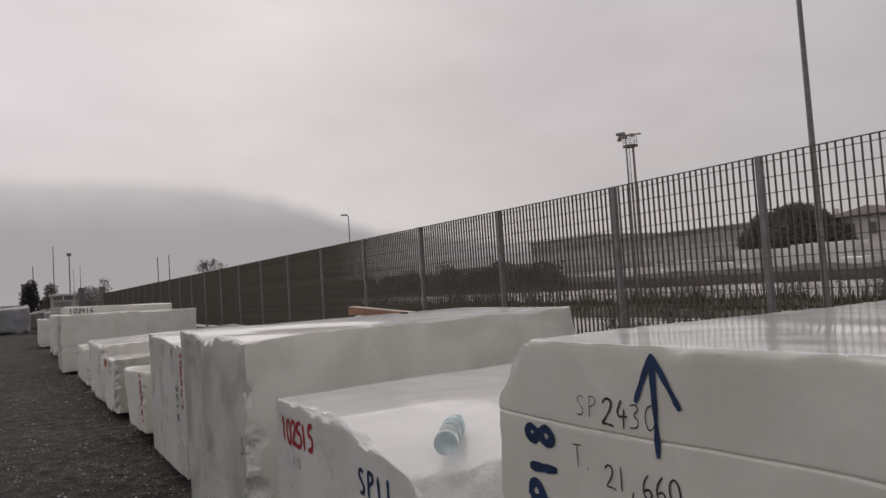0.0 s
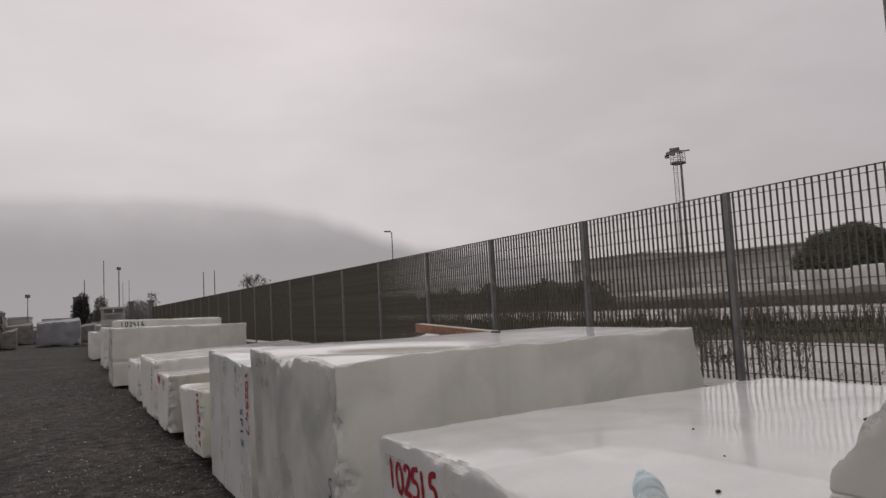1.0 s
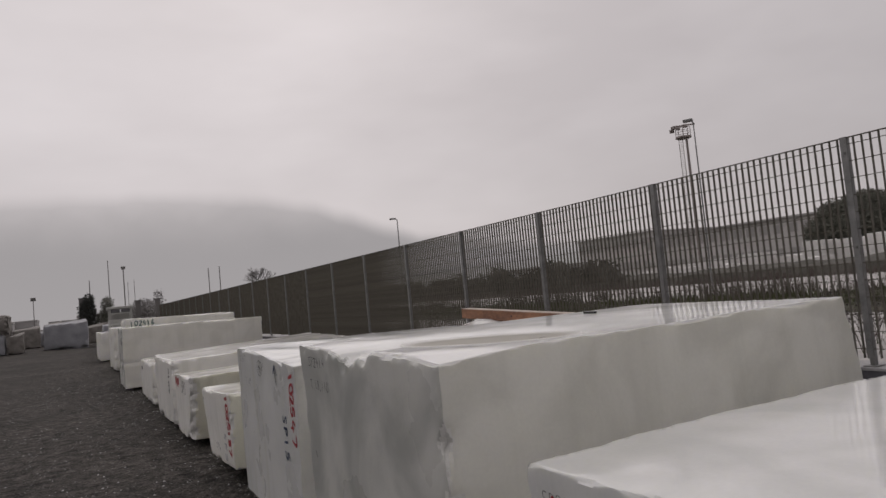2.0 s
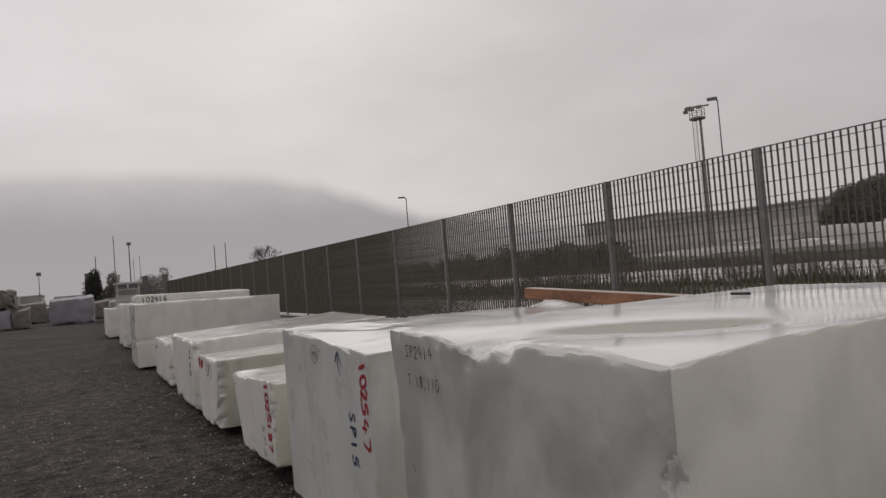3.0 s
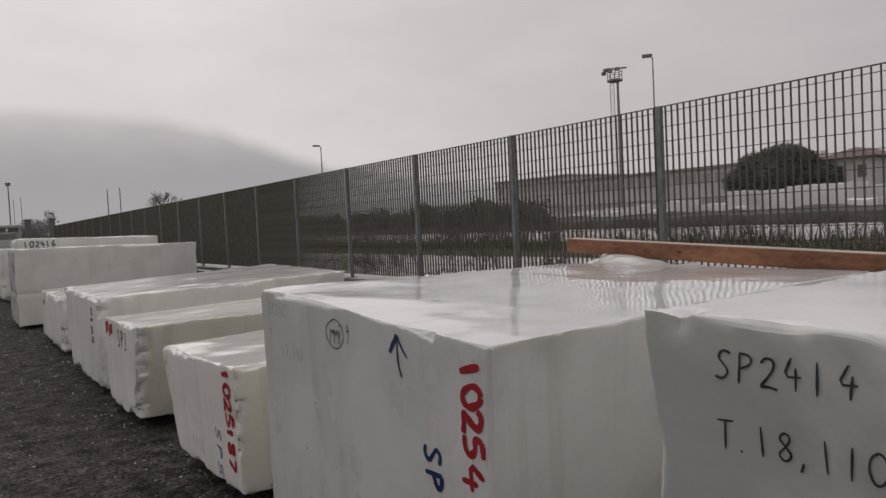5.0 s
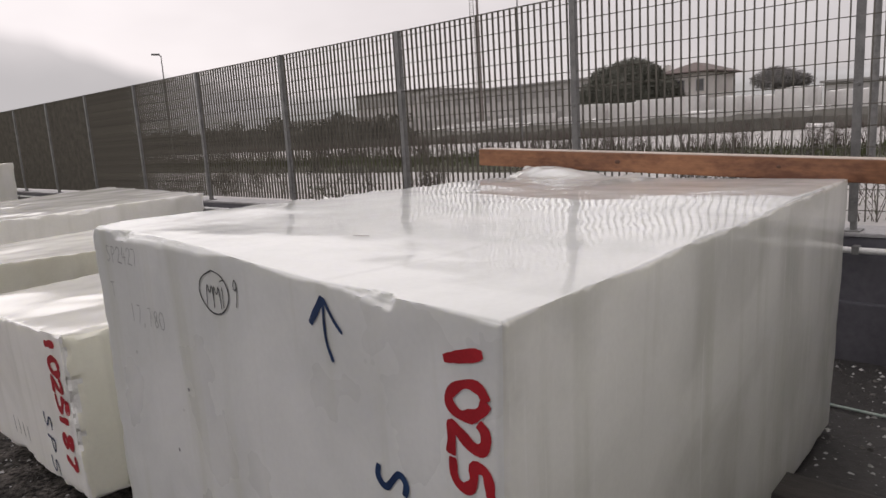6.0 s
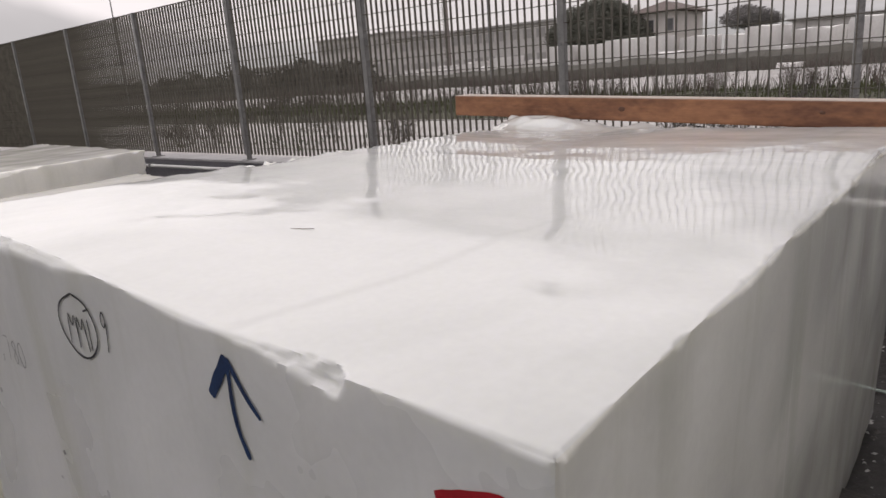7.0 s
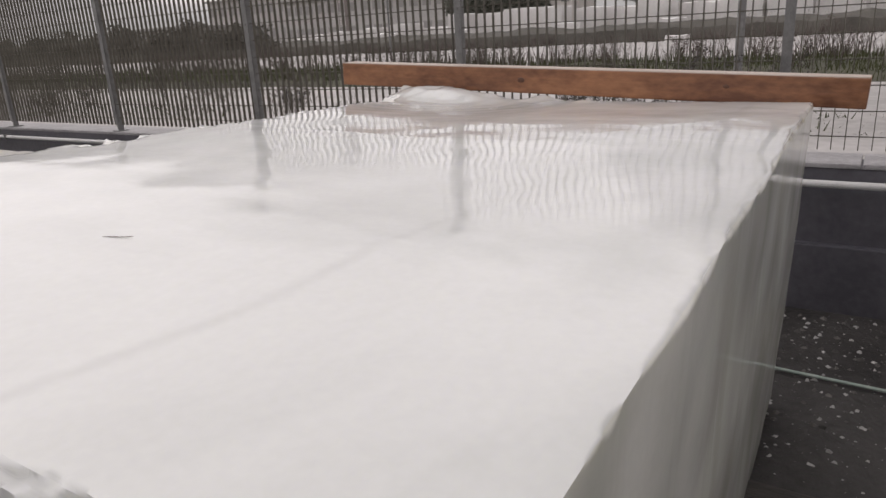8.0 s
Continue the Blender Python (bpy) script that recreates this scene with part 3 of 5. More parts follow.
        for z, depth, *half in seams:
            g = math.exp(-((p.z - z - 0.02 * fractal(q, 1.0)) / (half[0] if half else step * 0.6)) ** 2)
            for a in (0, 1):
                if inside[a] < 1e-6:
                    p[a] += sign[a] * depth * g
        for point, normal in cuts:
            nn = Vector(normal).normalized()
            over = (p - Vector(point)).dot(nn) + 0.03 * fractal(q, 3.0) + 0.012 * fractal(q, 12.0)
            if over > 0:
                p -= nn * over
                broken.add((i, j, k))
        for centre, r, *force in bites:
            away = p - Vector(centre)
            rr = r * (1 + 0.5 * fractal(q, 6.0) + (0.35 * fractal(q, 17.0) if force else 0))
            if away.length < rr:
                core = Vector([sign[a] if inside[a] < r * 1.5 else 0 for a in range(3)])
                if force:
                    core = Vector((core.x, core.y, 0.55 * core.z))
                    broken.add((i, j, k))
                p += core.normalized() * (rr - away.length) * (force[0] if force else 0.6)
                if r > 0.06 and not force:
                    p += Vector((fractal(q, 14), fractal(q + Vector((5, 0, 0)), 14), fractal(q + Vector((0, 5, 0)), 14))) * 0.012
                    broken.add((i, j, k))
        return p

    def vert(i, j, k):
        key = (i, j, k)
        if key not in index:
            index[key] = len(verts)
            verts.append(place(i, j, k))
        return index[key]

    for a, b, c in ((0, 1, 2), (1, 2, 0), (2, 0, 1)):
        for end in (0, n[c]):
            for i in range(n[a]):
                for j in range(n[b]):
                    quad, hurt = [], 0
                    for di, dj in ((0, 0), (1, 0), (1, 1), (0, 1)):
                        key = [0, 0, 0]
                        key[a], key[b], key[c] = i + di, j + dj, end
                        quad.append(vert(*key))
                        hurt += tuple(key) in broken
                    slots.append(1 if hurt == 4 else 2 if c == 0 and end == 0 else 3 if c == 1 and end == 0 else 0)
                    faces.append(quad if end else quad[::-1])
    base = Vector(((lo.x + hi.x) / 2, (lo.y + hi.y) / 2, 0))
    me = bpy.data.meshes.new(name)
    me.from_pydata([v - base for v in verts], [], faces)
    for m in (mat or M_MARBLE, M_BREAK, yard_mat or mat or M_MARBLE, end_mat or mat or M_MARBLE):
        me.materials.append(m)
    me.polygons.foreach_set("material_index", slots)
    me.polygons.foreach_set("use_smooth", [True] * len(me.polygons))
    me.set_sharp_from_angle(angle=radians(sharp))
    ob = new(name, me)
    ob.location = base
    return tagged(ob, label, category, group)


GLYPHS = {
    "0": [[(.32, 1), (.1, .85), (.04, .45), (.2, .04), (.42, .05), (.58, .4), (.5, .85), (.32, 1)]],
    "1": [[(.2, 1), (.26, 0)]],
    "2": [[(.06, .78), (.2, .98), (.46, .92), (.48, .66), (.25, .3), (.05, .04), (.3, .08), (.6, .02)]],
    "3": [[(.08, .92), (.4, 1), (.5, .78), (.22, .55), (.5, .4), (.46, .08), (.05, .04)]],
    "4": [[(.3, 1), (.05, .4), (.58, .44)], [(.42, .7), (.4, 0)]],
    "5": [[(.55, 1), (.15, .96), (.1, .58), (.4, .6), (.55, .34), (.4, .05), (.06, .06)]],
    "6": [[(.45, 1), (.15, .65), (.08, .2), (.32, 0), (.54, .2), (.4, .45), (.12, .3)]],
    "7": [[(.05, .96), (.56, .98), (.28, 0)]],
    "8": [[(.34, .52), (.1, .75), (.3, 1), (.5, .8), (.34, .52), (.08, .25), (.3, 0), (.55, .25), (.34, .52)]],
    "9": [[(.5, .75), (.3, .55), (.1, .75), (.3, 1), (.5, .8), (.46, .4), (.3, 0)]],
    "S": [[(.52, .9), (.25, 1), (.08, .75), (.3, .52), (.5, .3), (.3, .02), (.04, .1)]],
    "P": [[(.1, 0), (.12, 1)], [(.12, .98), (.45, .95), (.52, .68), (.14, .48)]],
    "T": [[(.02, .96), (.62, 1)], [(.32, .98), (.3, 0)]],
    "M": [[(.02, 0), (.1, 1), (.28, .4), (.46, 1), (.54, 0)]],
    "I": [[(.2, 0), (.22, .8)], [(.12, 1), (.36, 1.08)]],
    ".": [[(.18, .08), (.22, .0)]],
    ",": [[(.22, .1), (.14, -.2)]],
    "-": [[(.1, .5), (.5, .5)]],
    "|": [[(.2, 1), (.22, 0)]],
    "^": [[(.28, 0), (.3, 1)], [(.02, .52), (.3, 1.02)], [(.62, .5), (.3, 1.02)]],
    "A": [[(.40, 0), (.27, .35), (.3, 1)], [(.62, .5), (.46, .7), (.3, 1.02)]],
    "<": [[(.0, .55), (.12, .75), (.3, 1.02)]],
    "O": [[(.3, 1), (.05, .8), (.0, .4), (.2, .02), (.45, .05), (.62, .45), (.52, .9), (.3, 1)]],
    "#": [[(.1, .0), (.12, .9), (.3, .1), (.34, .95), (.5, .05), (.55, .9)], [(.0, .45), (.6, .5)]],
}


def rounded(line, times=2):
    for _ in range(times):
        out = [line[0]]
        for (ax, ay), (bx, by) in zip(line, line[1:]):
            out += [(ax * .75 + bx * .25, ay * .75 + by * .25), (ax * .25 + bx * .75, ay * .25 + by * .75)]
        line = out + [line[-1]]
    return line


face_of = {}


def painted(block, text, y, z, size, width, mat, name="painted_digit", run="right", lean=0.0, pitch=0.72, label="", wide=1.0, face="yard"):
    """Hand-drawn signs on a block, each a part of it, on the side that faces the yard, or with face="end" on the end towards the start of the row.
    y (or x), z: where the line of signs begins; run: the line goes right, down or up, and the signs turn with it."""
    me, base = block.data, block.location
    if block.name not in face_of:
        face_of[block.name] = BVHTree.FromPolygons([v.co + base for v in me.vertices], [p.vertices for p in me.polygons])
    tree = face_of[block.name]
    rng = random.Random(len(text) * 31 + int(size * 1000))
    way = Vector((1, 0, 0)) if face == "yard" else Vector((0, 1, 0))
    for i, ch in enumerate(text):
        verts, faces = [], []
        tilt = rng.uniform(-0.06, 0.06) + lean
        drop = rng.uniform(-0.05, 0.05)
        for line in GLYPHS.get(ch, []):
            line = rounded([(gx * wide, gy) for gx, gy in line], 1 if ch in "T^4-17|" else 2)
            pts = []
            for gx, gy in line:
                along, up = (i * pitch * wide + gx + tilt * gy) * size, (gy + drop) * size
                h, v = {"right": (along, up), "down": (up, -along), "up": (-up, along)}[run]
                pts.append(Vector((y - h if face == "yard" else y + h, z + v)))
            dense = []
            for a, b in zip(pts, pts[1:]):
                m = max(1, int((b - a).length / 0.012))
                dense += [a.lerp(b, s / m) for s in range(m)]
            dense.append(pts[-1])
            row = []
            for s, p in enumerate(dense):
                d = dense[min(s + 1, len(dense) - 1)] - dense[max(s - 1, 0)]
                if d.length < 1e-6:
                    continue
                d.normalize()
                taper = 0.6 if s in (0, len(dense) - 1) else 1.0
                side = Vector((-d.y, d.x)) * width * 0.5 * taper * (0.85 + 0.35 * noise.noise(Vector((p.x * 30, p.y * 30, i))))
                pair = []
                for e in (p + side, p - side):
                    start = Vector((base.x - 6, e.x, e.y)) if face == "yard" else Vector((e.x, base.y - 6, e.y))
                    hit = tree.ray_cast(start, way)[0]
                    if hit is None:
                        break
                    pair.append(hit - way * 0.0022 - base)
                if len(pair) == 2:
                    row.append(len(verts))
                    verts += pair
            for a, b in zip(row, row[1:]):
                if (verts[a] - verts[b]).length < 0.08:
                    faces.append((a, a + 1, b + 1, b))
        if not faces:
            continue
        pm = bpy.data.meshes.new(name)
        pm.from_pydata(verts, [], faces)
        pm.materials.append(mat)
        ob = new(name, pm)
        ob.parent = block
        tagged(ob, label)

# ---- the yard and the land beyond ----
def sheet(name, xs, ys, height, mat, label, category, kind="structure"):
    verts = [(x, y, height(x, y)) for y in ys for x in xs]
    nx = len(xs)
    faces = [(j * nx + i, j * nx + i + 1, (j + 1) * nx + i + 1, (j + 1) * nx + i) for j in range(len(ys) - 1) for i in range(nx - 1)]
    me = bpy.data.meshes.new(name)
    me.from_pydata(verts, [], faces)
    me.materials.append(mat)
    me.polygons.foreach_set("use_smooth", [True] * len(me.polygons))
    return tagged(new(name, me), label, category, kind=kind)


def ground_z(x, y):
    near = max(0.0, 1 - abs(y - 15) / 60)
    return -0.01 + near * (0.02 * fractal((x, y, 0), 0.5) + 0.008 * fractal((x, y, 3), 3.0)) if x < 6 else -0.03


sheet("ground", spaced(-2500, -30, 500)[:-1] + spaced(-30, -6, 3) + spaced(-5.8, 6.2, 0.2) + [7, 30, 100, 400, 1500, 2500],
      spaced(-2000, -20, 400)[:-1] + spaced(-20, -2, 3) + spaced(-1.8, 30, 0.2) + spaced(31, 90, 3) + [150, 400, 1000, 2500], ground_z, M_GROUND,
      "dark wet gravel yard strewn with marble chips", "ground")
sheet("road_near", [6.66, 8, 10, 12, 15, 18], spaced(-60, 140, 2), lambda x, y: 0.24 + 0.03 * fractal((x, y, 4), 0.7), M_ROAD, "pale wet gravel strip behind the fence", "road")
sheet("verge", [18, 19, 20.5, 22, 23.5, 25], spaced(-60, 140, 2), lambda x, y: 0.24 + (0.16 + 0.12 * fractal((x, y, 0), 0.6) if 18.5 < x < 24.5 else 0.0), M_VERGE, "rough grass verge between two tracks", "verge")
sheet("road_far", [25, 32, 40, 50], spaced(-60, 140, 4), lambda x, y: 0.24, M_ROAD, "pale wet road beyond the verge", "road")
sheet("field", [50, 60, 90, 150], spaced(-100, 220, 20), lambda x, y: 0.2, M_VERGE, "dull stone yard beyond the road", "ground")

def floor_z(x, y):
    """Height of the yard's surface, with the asphalt strip along the wall."""
    return 0.022 + 0.006 * fractal((x, y, 8), 0.8) if 3.2 < x < 6.41 and -3 <= y <= 30 else ground_z(x, y)


sheet("pavement", [3.21, 3.6, 4.0, 4.4, 4.7, 5.0, 5.3, 5.6, 5.9, 6.15, 6.4], spaced(-3, 30, 0.3), floor_z, M_ASPHALT, "dark wet asphalt strip along the foot of the wall", "pavement")

# boundary wall with its coping
FENCE_X = 6.4
WALL_Y = (-12.0, 55.6)
wall = tagged(new("wall_east", mesh_of("wall_east", boxed(6.33, 6.62, *WALL_Y, -0.1, 0.815, 0.01), M_WALL)), "low dark wet concrete wall under the fence", "wall", kind="structure")
part("footing", boxed(6.28, 6.35, WALL_Y[0], WALL_Y[1], -0.1, 0.40, 0.008), M_WALL, wall)
y = WALL_Y[0]
coping = boxed(6.315, 6.66, 0, 1.99, 0.815, 0.84, 0.006)
coping_mesh = mesh_of("coping_slab", coping, M_CONCRETE)
while y < WALL_Y[1] - 1:
    c = part("coping_slab", coping_mesh, None, wall)
    c.location.y = y
    y += 2.0
pipe = thing("water_pipe", 6.25, 0, 0.745, "white plastic pipe clipped along the dark wall", "pipe")
for a in range(-6, 50, 4):
    bm = bmesh.new()
    tube(bm, (0, a, 0.004 * math.sin(a)), (0, a + 4, 0.004 * math.sin(a + 4)), 0.020, sides=12)
    length = part("pipe_length", bm, M_PIPE, pipe, smooth=60)
    bm = bmesh.new()
    tube(bm, (0, a - 0.05, 0.004 * math.sin(a)), (0, a + 0.05, 0.004 * math.sin(a)), 0.0235, sides=12)
    part("socket", bm, M_PIPE, length, smooth=60)
clip = mesh_of("clip", boxed(-0.026, 0.045, -0.02, 0.02, -0.026, 0.026, 0.004), M_STEEL)
for a in range(-6, 50, 2):
    part("clip", clip, None, pipe).location.y = a + 0.35

# ---- grating fence ----
Z0, Z1 = 0.90, 2.60
PITCH = 0.0625
ROD_Z = [Z0 + 0.07 + k * 0.1315 for k in range(13)]
fence = thing("fence", FENCE_X, 0, 0, "weathered steel grating fence with galvanised posts on a low wall", "fence")


def panel(width, single):
    """Rods and top rail of one panel; with its bars where they cannot be told apart."""
    count = int(round(width / PITCH)) - 1
    step = width / (count + 1)
    bm = bmesh.new()
    rod = bmesh.new()
    tube(rod, (0, 0.015, 0), (0, width - 0.015, 0), 0.0034, sides=6)
    box(bm, -0.013, 0.013, 0.016, width - 0.016, Z1 - 0.004, Z1 + 0.003)
    if not single:
        for k in range(13):
            tube(bm, (0, 0.015, ROD_Z[k]), (0, width - 0.015, ROD_Z[k]), 0.0034, sides=6)
        for i in range(count):
            box(bm, -0.0125, 0.0125, (i + 1) * step - 0.0021, (i + 1) * step + 0.0021, Z0, Z1)
    return mesh_of("panel", bm, M_BAR), mesh_of("rod", rod, M_BAR), count, step


BAR = mesh_of("bar", boxed(-0.0125, 0.0125, -0.0021, 0.0021, Z0, Z1), M_BAR)
POST_Y = [4.76 - 2.0 * i for i in range(8, 0, -1)] + [4.76] + [6.4 + 2.0 * i for i in range(25)]
made = {}
for a, b in zip(POST_Y, POST_Y[1:]):
    key = (round(b - a, 2), 2 < a < 19)
    if key not in made:
        made[key] = panel(b - a, key[1])
    me, rod, count, step = made[key]
    p = part("panel", me, None, fence)
    p.location.y = a
    if key[1]:
        for i in range(count):
            part("bar", BAR, None, p).location.y = (i + 1) * step
        for z in ROD_Z:
            part("rod", rod, None, p).location.z = z
    else:
        tagged(p, kind="stuff")
POST = mesh_of("post", boxed(-0.022, 0.030, -0.016, 0.016, 0.84, 2.606, 0.003), M_STEEL)
STRIP = mesh_of("clamp_strip", boxed(-0.032, -0.0222, -0.026, 0.026, 0.90, 2.604, 0.002), M_STEEL)
PLATE = mesh_of("base_plate", boxed(-0.06, 0.06, -0.05, 0.05, 0.836, 0.85, 0.002), M_STEEL)
BOLT = mesh_of("bolt", boxed(-0.040, -0.0322, -0.009, 0.009, -0.009, 0.009, 0.002), M_STEEL)
for y in POST_Y:
    p = part("post", POST, None, fence, "galvanised steel post")
    p.location.y = y
    part("base_plate", PLATE, None, p)
    part("clamp_strip", STRIP, None, p, "flat strip that clamps the panels")
    if 2 < y < 20:
        for z in (1.02, 1.75, 2.48):
            part("bolt", BOLT, None, p).location.z = z
# the gate at the fence's far end
for x, y in ((6.4, 55.2), (5.2, 56.2)):
    gp = thing("gate_post", x, y, 0, "thick dark gate post at the yard's far end", "gate post", "gate posts")
    part("shaft", boxed(-0.16, 0.16, -0.16, 0.16, 0, 3.0, 0.02), M_FARDARK, gp)
    part("cap", boxed(-0.21, 0.21, -0.21, 0.21, 3.0, 3.1, 0.02), M_FARDARK, gp)

# ---- the row of marble blocks ----
b1 = stone("marble_block", (2.28, 1.05, 0.06), (5.2, 3.0, 1.53), "white marble block with a blue arrow and crayon numbers", step=0.02, seed=1, chip=0.016,
           cuts=[((2.28, 2.90, 1.50), (0, 0.86, 0.5)), ((2.28, 2.9, 1.53), (-0.5, 0.3, 0.8))], seams=[(1.340, 0.005, 0.003)], fine=[(2, 1.322, 1.362, 0.0022)], level=0.3, yard_mat=M_WARM,
           bites=[((2.275, 2.585, 1.478), 0.02)], ragged=[(0, 1, 1, -1, 0.05, 0.2, 1.30)],
           top=lambda x, y: 0.02 - 0.03 * (x - 2.3) / 2 + 0.0022 * fractal((x, y, 1), 2.0))
b2 = stone("marble_block", (2.33, 3.2, 0.06), (5.1, 5.19, 1.14), "low white marble block with a wet top and broken corner", step=0.022, seed=2, chip=0.022,
           top=lambda x, y: -0.20 * max(0, 4.3 - y) * max(0, 1 - (x - 2.33) / 0.7) + 0.003 * fractal((x, y, 2), 1.6),
           cuts=[((2.5, 3.55, 1.0), (-0.35, -0.75, 0.55))], level=0.3,
           nicks=[((2.33, 4.62, 1.125), 0.07, 0.030), ((2.33, 4.44, 1.11), 0.09, 0.038), ((2.33, 4.30, 1.10), 0.06, 0.026), ((2.33, 4.88, 1.14), 0.05, 0.02), ((2.33, 4.05, 1.07), 0.10, 0.03)])
def clamp(v):
    return max(0.0, min(1.0, v))


def b3_top(x, y):
    """A wide shallow scoop, and on the yard side a broken-out notch with one steep and one easy flank."""
    edge = math.exp(-((x - 2.30) / 0.14) ** 2)
    notch = clamp((6.80 - y) / 0.05) * clamp((y - 6.36) / 0.36)
    rough = 1.0 - 4.0 * abs(fractal((x, y, 7), 6.0)) + 0.6 * fractal((x, y, 2), 22.0)
    u, v = 0.77 * (x - 2.98) - 0.64 * (y - 6.38), 0.64 * (x - 2.98) + 0.77 * (y - 6.38)
    hollow = -0.062 * math.exp(-(u / 0.55) ** 2 - (v / 0.30) ** 2) + 0.012 * math.exp(-((x - 4.4) / 0.6) ** 2 - ((y - 6.8) / 0.5) ** 2)
    z = 0.0022 * fractal((x, y, 1), 1.2) + hollow - 0.028 * math.exp(-((x - 2.3) / 0.30) ** 2 - ((y - 5.70) / 0.20) ** 2)
    z = max(z, -0.030)
    return z - edge * (0.034 * math.exp(-((y - 6.70) / 0.2) ** 2) + notch * (0.040 + 0.020 * rough))


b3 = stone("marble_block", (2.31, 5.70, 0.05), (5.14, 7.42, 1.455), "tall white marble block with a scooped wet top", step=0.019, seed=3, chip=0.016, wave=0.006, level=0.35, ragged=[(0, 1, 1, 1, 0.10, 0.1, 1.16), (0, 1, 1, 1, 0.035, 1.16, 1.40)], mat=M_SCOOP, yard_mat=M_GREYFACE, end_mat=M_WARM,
           corners={(0, 0, 1): (0.01, 0, 0.0), (0, 1, 1): (-0.03, 0, 0.012), (1, 0, 1): (0, 0.10, 0.0), (1, 0, 0): (0.15, 0, 0)}, top=b3_top,
           bites=[((2.305, 6.74, 1.39), 0.055), ((2.305, 6.60, 1.41), 0.055), ((2.30, 6.47, 1.43), 0.05), ((2.30, 5.69, 1.31), 0.04), ((2.30, 5.70, 1.12), 0.075), ((2.31, 5.70, 0.78), 0.07), ((2.36, 5.70, 0.5), 0.10), ((2.30, 7.35, 1.46), 0.04), ((2.30, 6.98, 1.44), 0.035)])


def b4_top(x, y):
    """Nearly level in front; behind a low crease a puddle that falls gently to the far edge, with a broken lip."""
    d = min(0.56 * (x - 3.81) + 0.83 * (y - 8.85), x - 3.85)
    z = 0.010 * math.exp(-(d / 0.45) ** 2) if d < 0 else 0.010 - 0.020 * d
    calm = 1.0 if d < 0 else 0.35
    z += calm * (0.004 * fractal((x, y, 5), 1.3) + 0.0012 * fractal((x, y, 9), 4.5))
    r = math.hypot(x - 4.95, y - 9.62)
    z += 0.0012 * math.sin(r * 70) * math.exp(-(r / 0.4) ** 2)
    z += 0.068 * math.exp(-((x - 5.02) / 0.13) ** 2 - ((y - 9.74) / 0.24) ** 2) * (0.9 + 0.3 * fractal((x, y, 4), 5.0))
    if y > 9.0:
        z += (0.022 * clamp((y - 9.4) / 0.3) + 0.045 * max(0, fractal((x, y, 3), 4.2) + 0.05)) * math.exp(-((x - 5.10) / 0.06) ** 2)
    return z


b4 = stone("marble_block", (2.425, 8.112, 0.06), (5.125, 9.97, 1.289), "white sawn marble block with red number and blue arrow", step=0.018, seed=4, chip=0.012, wave=0.004, sharp=62, ragged=[(1, -1, 2, -1, 0.10, 1.2, 1.5)], mat=M_SAWN, yard_mat=M_FACE, end_mat=M_STREAKED,
           corners={(0, 1, 1): (0, 0, 0.082), (1, 1, 1): (0, 0, 0.038), (1, 0, 1): (0, 0.045, -0.008), (0, 0, 0): (0, 0.03, 0), (1, 0, 0): (0, 0.09, 0)}, top=b4_top,
           nicks=[((2.425, 8.432, 1.275), 0.046, 0.031), ((2.425, 8.482, 1.305), 0.055, 0.022), ((2.425, 8.530, 1.305), 0.035, 0.013), ((2.43, 9.72, 1.35), 0.06, 0.035), ((2.43, 9.46, 1.335), 0.05, 0.022),
                  ((3.07, 8.115, 1.278), 0.035, 0.008), ((2.735, 8.115, 1.28), 0.025, 0.006)],
           fine=[(0, 2.441, 2.54, 0.006), (1, 8.33, 8.64, 0.006), (2, 1.16, 1.259, 0.006), (0, 2.70, 2.81, 0.007), (0, 2.96, 3.24, 0.008), (1, 8.128, 8.17, 0.007), (1, 9.64, 9.80, 0.008)],
           bites=[((2.40, 9.98, 0.9), 0.04), ((2.41, 9.99, 0.6), 0.05)])
b5 = stone("marble_block", (2.38, 10.36, 0.10), (4.9, 11.98, 0.90), "small white marble block with ragged lower edge", mat=M_LIFTED, end_mat=M_IVORY, step=0.022, seed=5, chip=0.03, ragged=[(0, 1, 1, 1, 0.10, 0.36, 0.72), (0, 1, 1, 1, 0.025, 0.72, 0.86), (1, 1, 2, 1, 0.14, -0.1, 0.4)],
           corners={(0, 1, 1): (0, 0, -0.07), (0, 0, 0): (0.02, 0.0, 0.05), (0, 1, 0): (0.04, -0.25, -0.02)},
           bites=[((2.36, 11.75, 0.92), 0.06)],
           level=0.4, top=lambda x, y: 0.008 * fractal((x, y, 1), 1.2) + 0.02 * math.exp(-((y - 11.8) / 0.15) ** 2 - ((x - 2.4) / .3) ** 2))
b6 = stone("marble_block", (2.35, 12.58, 0.08), (5.0, 14.12, 0.92), "white marble block with a rough broken end", mat=M_LIFTED, end_mat=M_IVORY, step=0.024, seed=6, chip=0.03, ragged=[(0, 1, 1, 1, 0.10, 0.05, 0.95), (0, 1, 2, 1, 0.10, -0.1, 0.3)],
           corners={(0, 1, 1): (0, 0, -0.04), (0, 0, 0): (0.0, 0.3, 0), (0, 0, 1): (0.0, 0.05, 0)},
           bites=[((2.36, 12.62, 0.88), 0.06)])
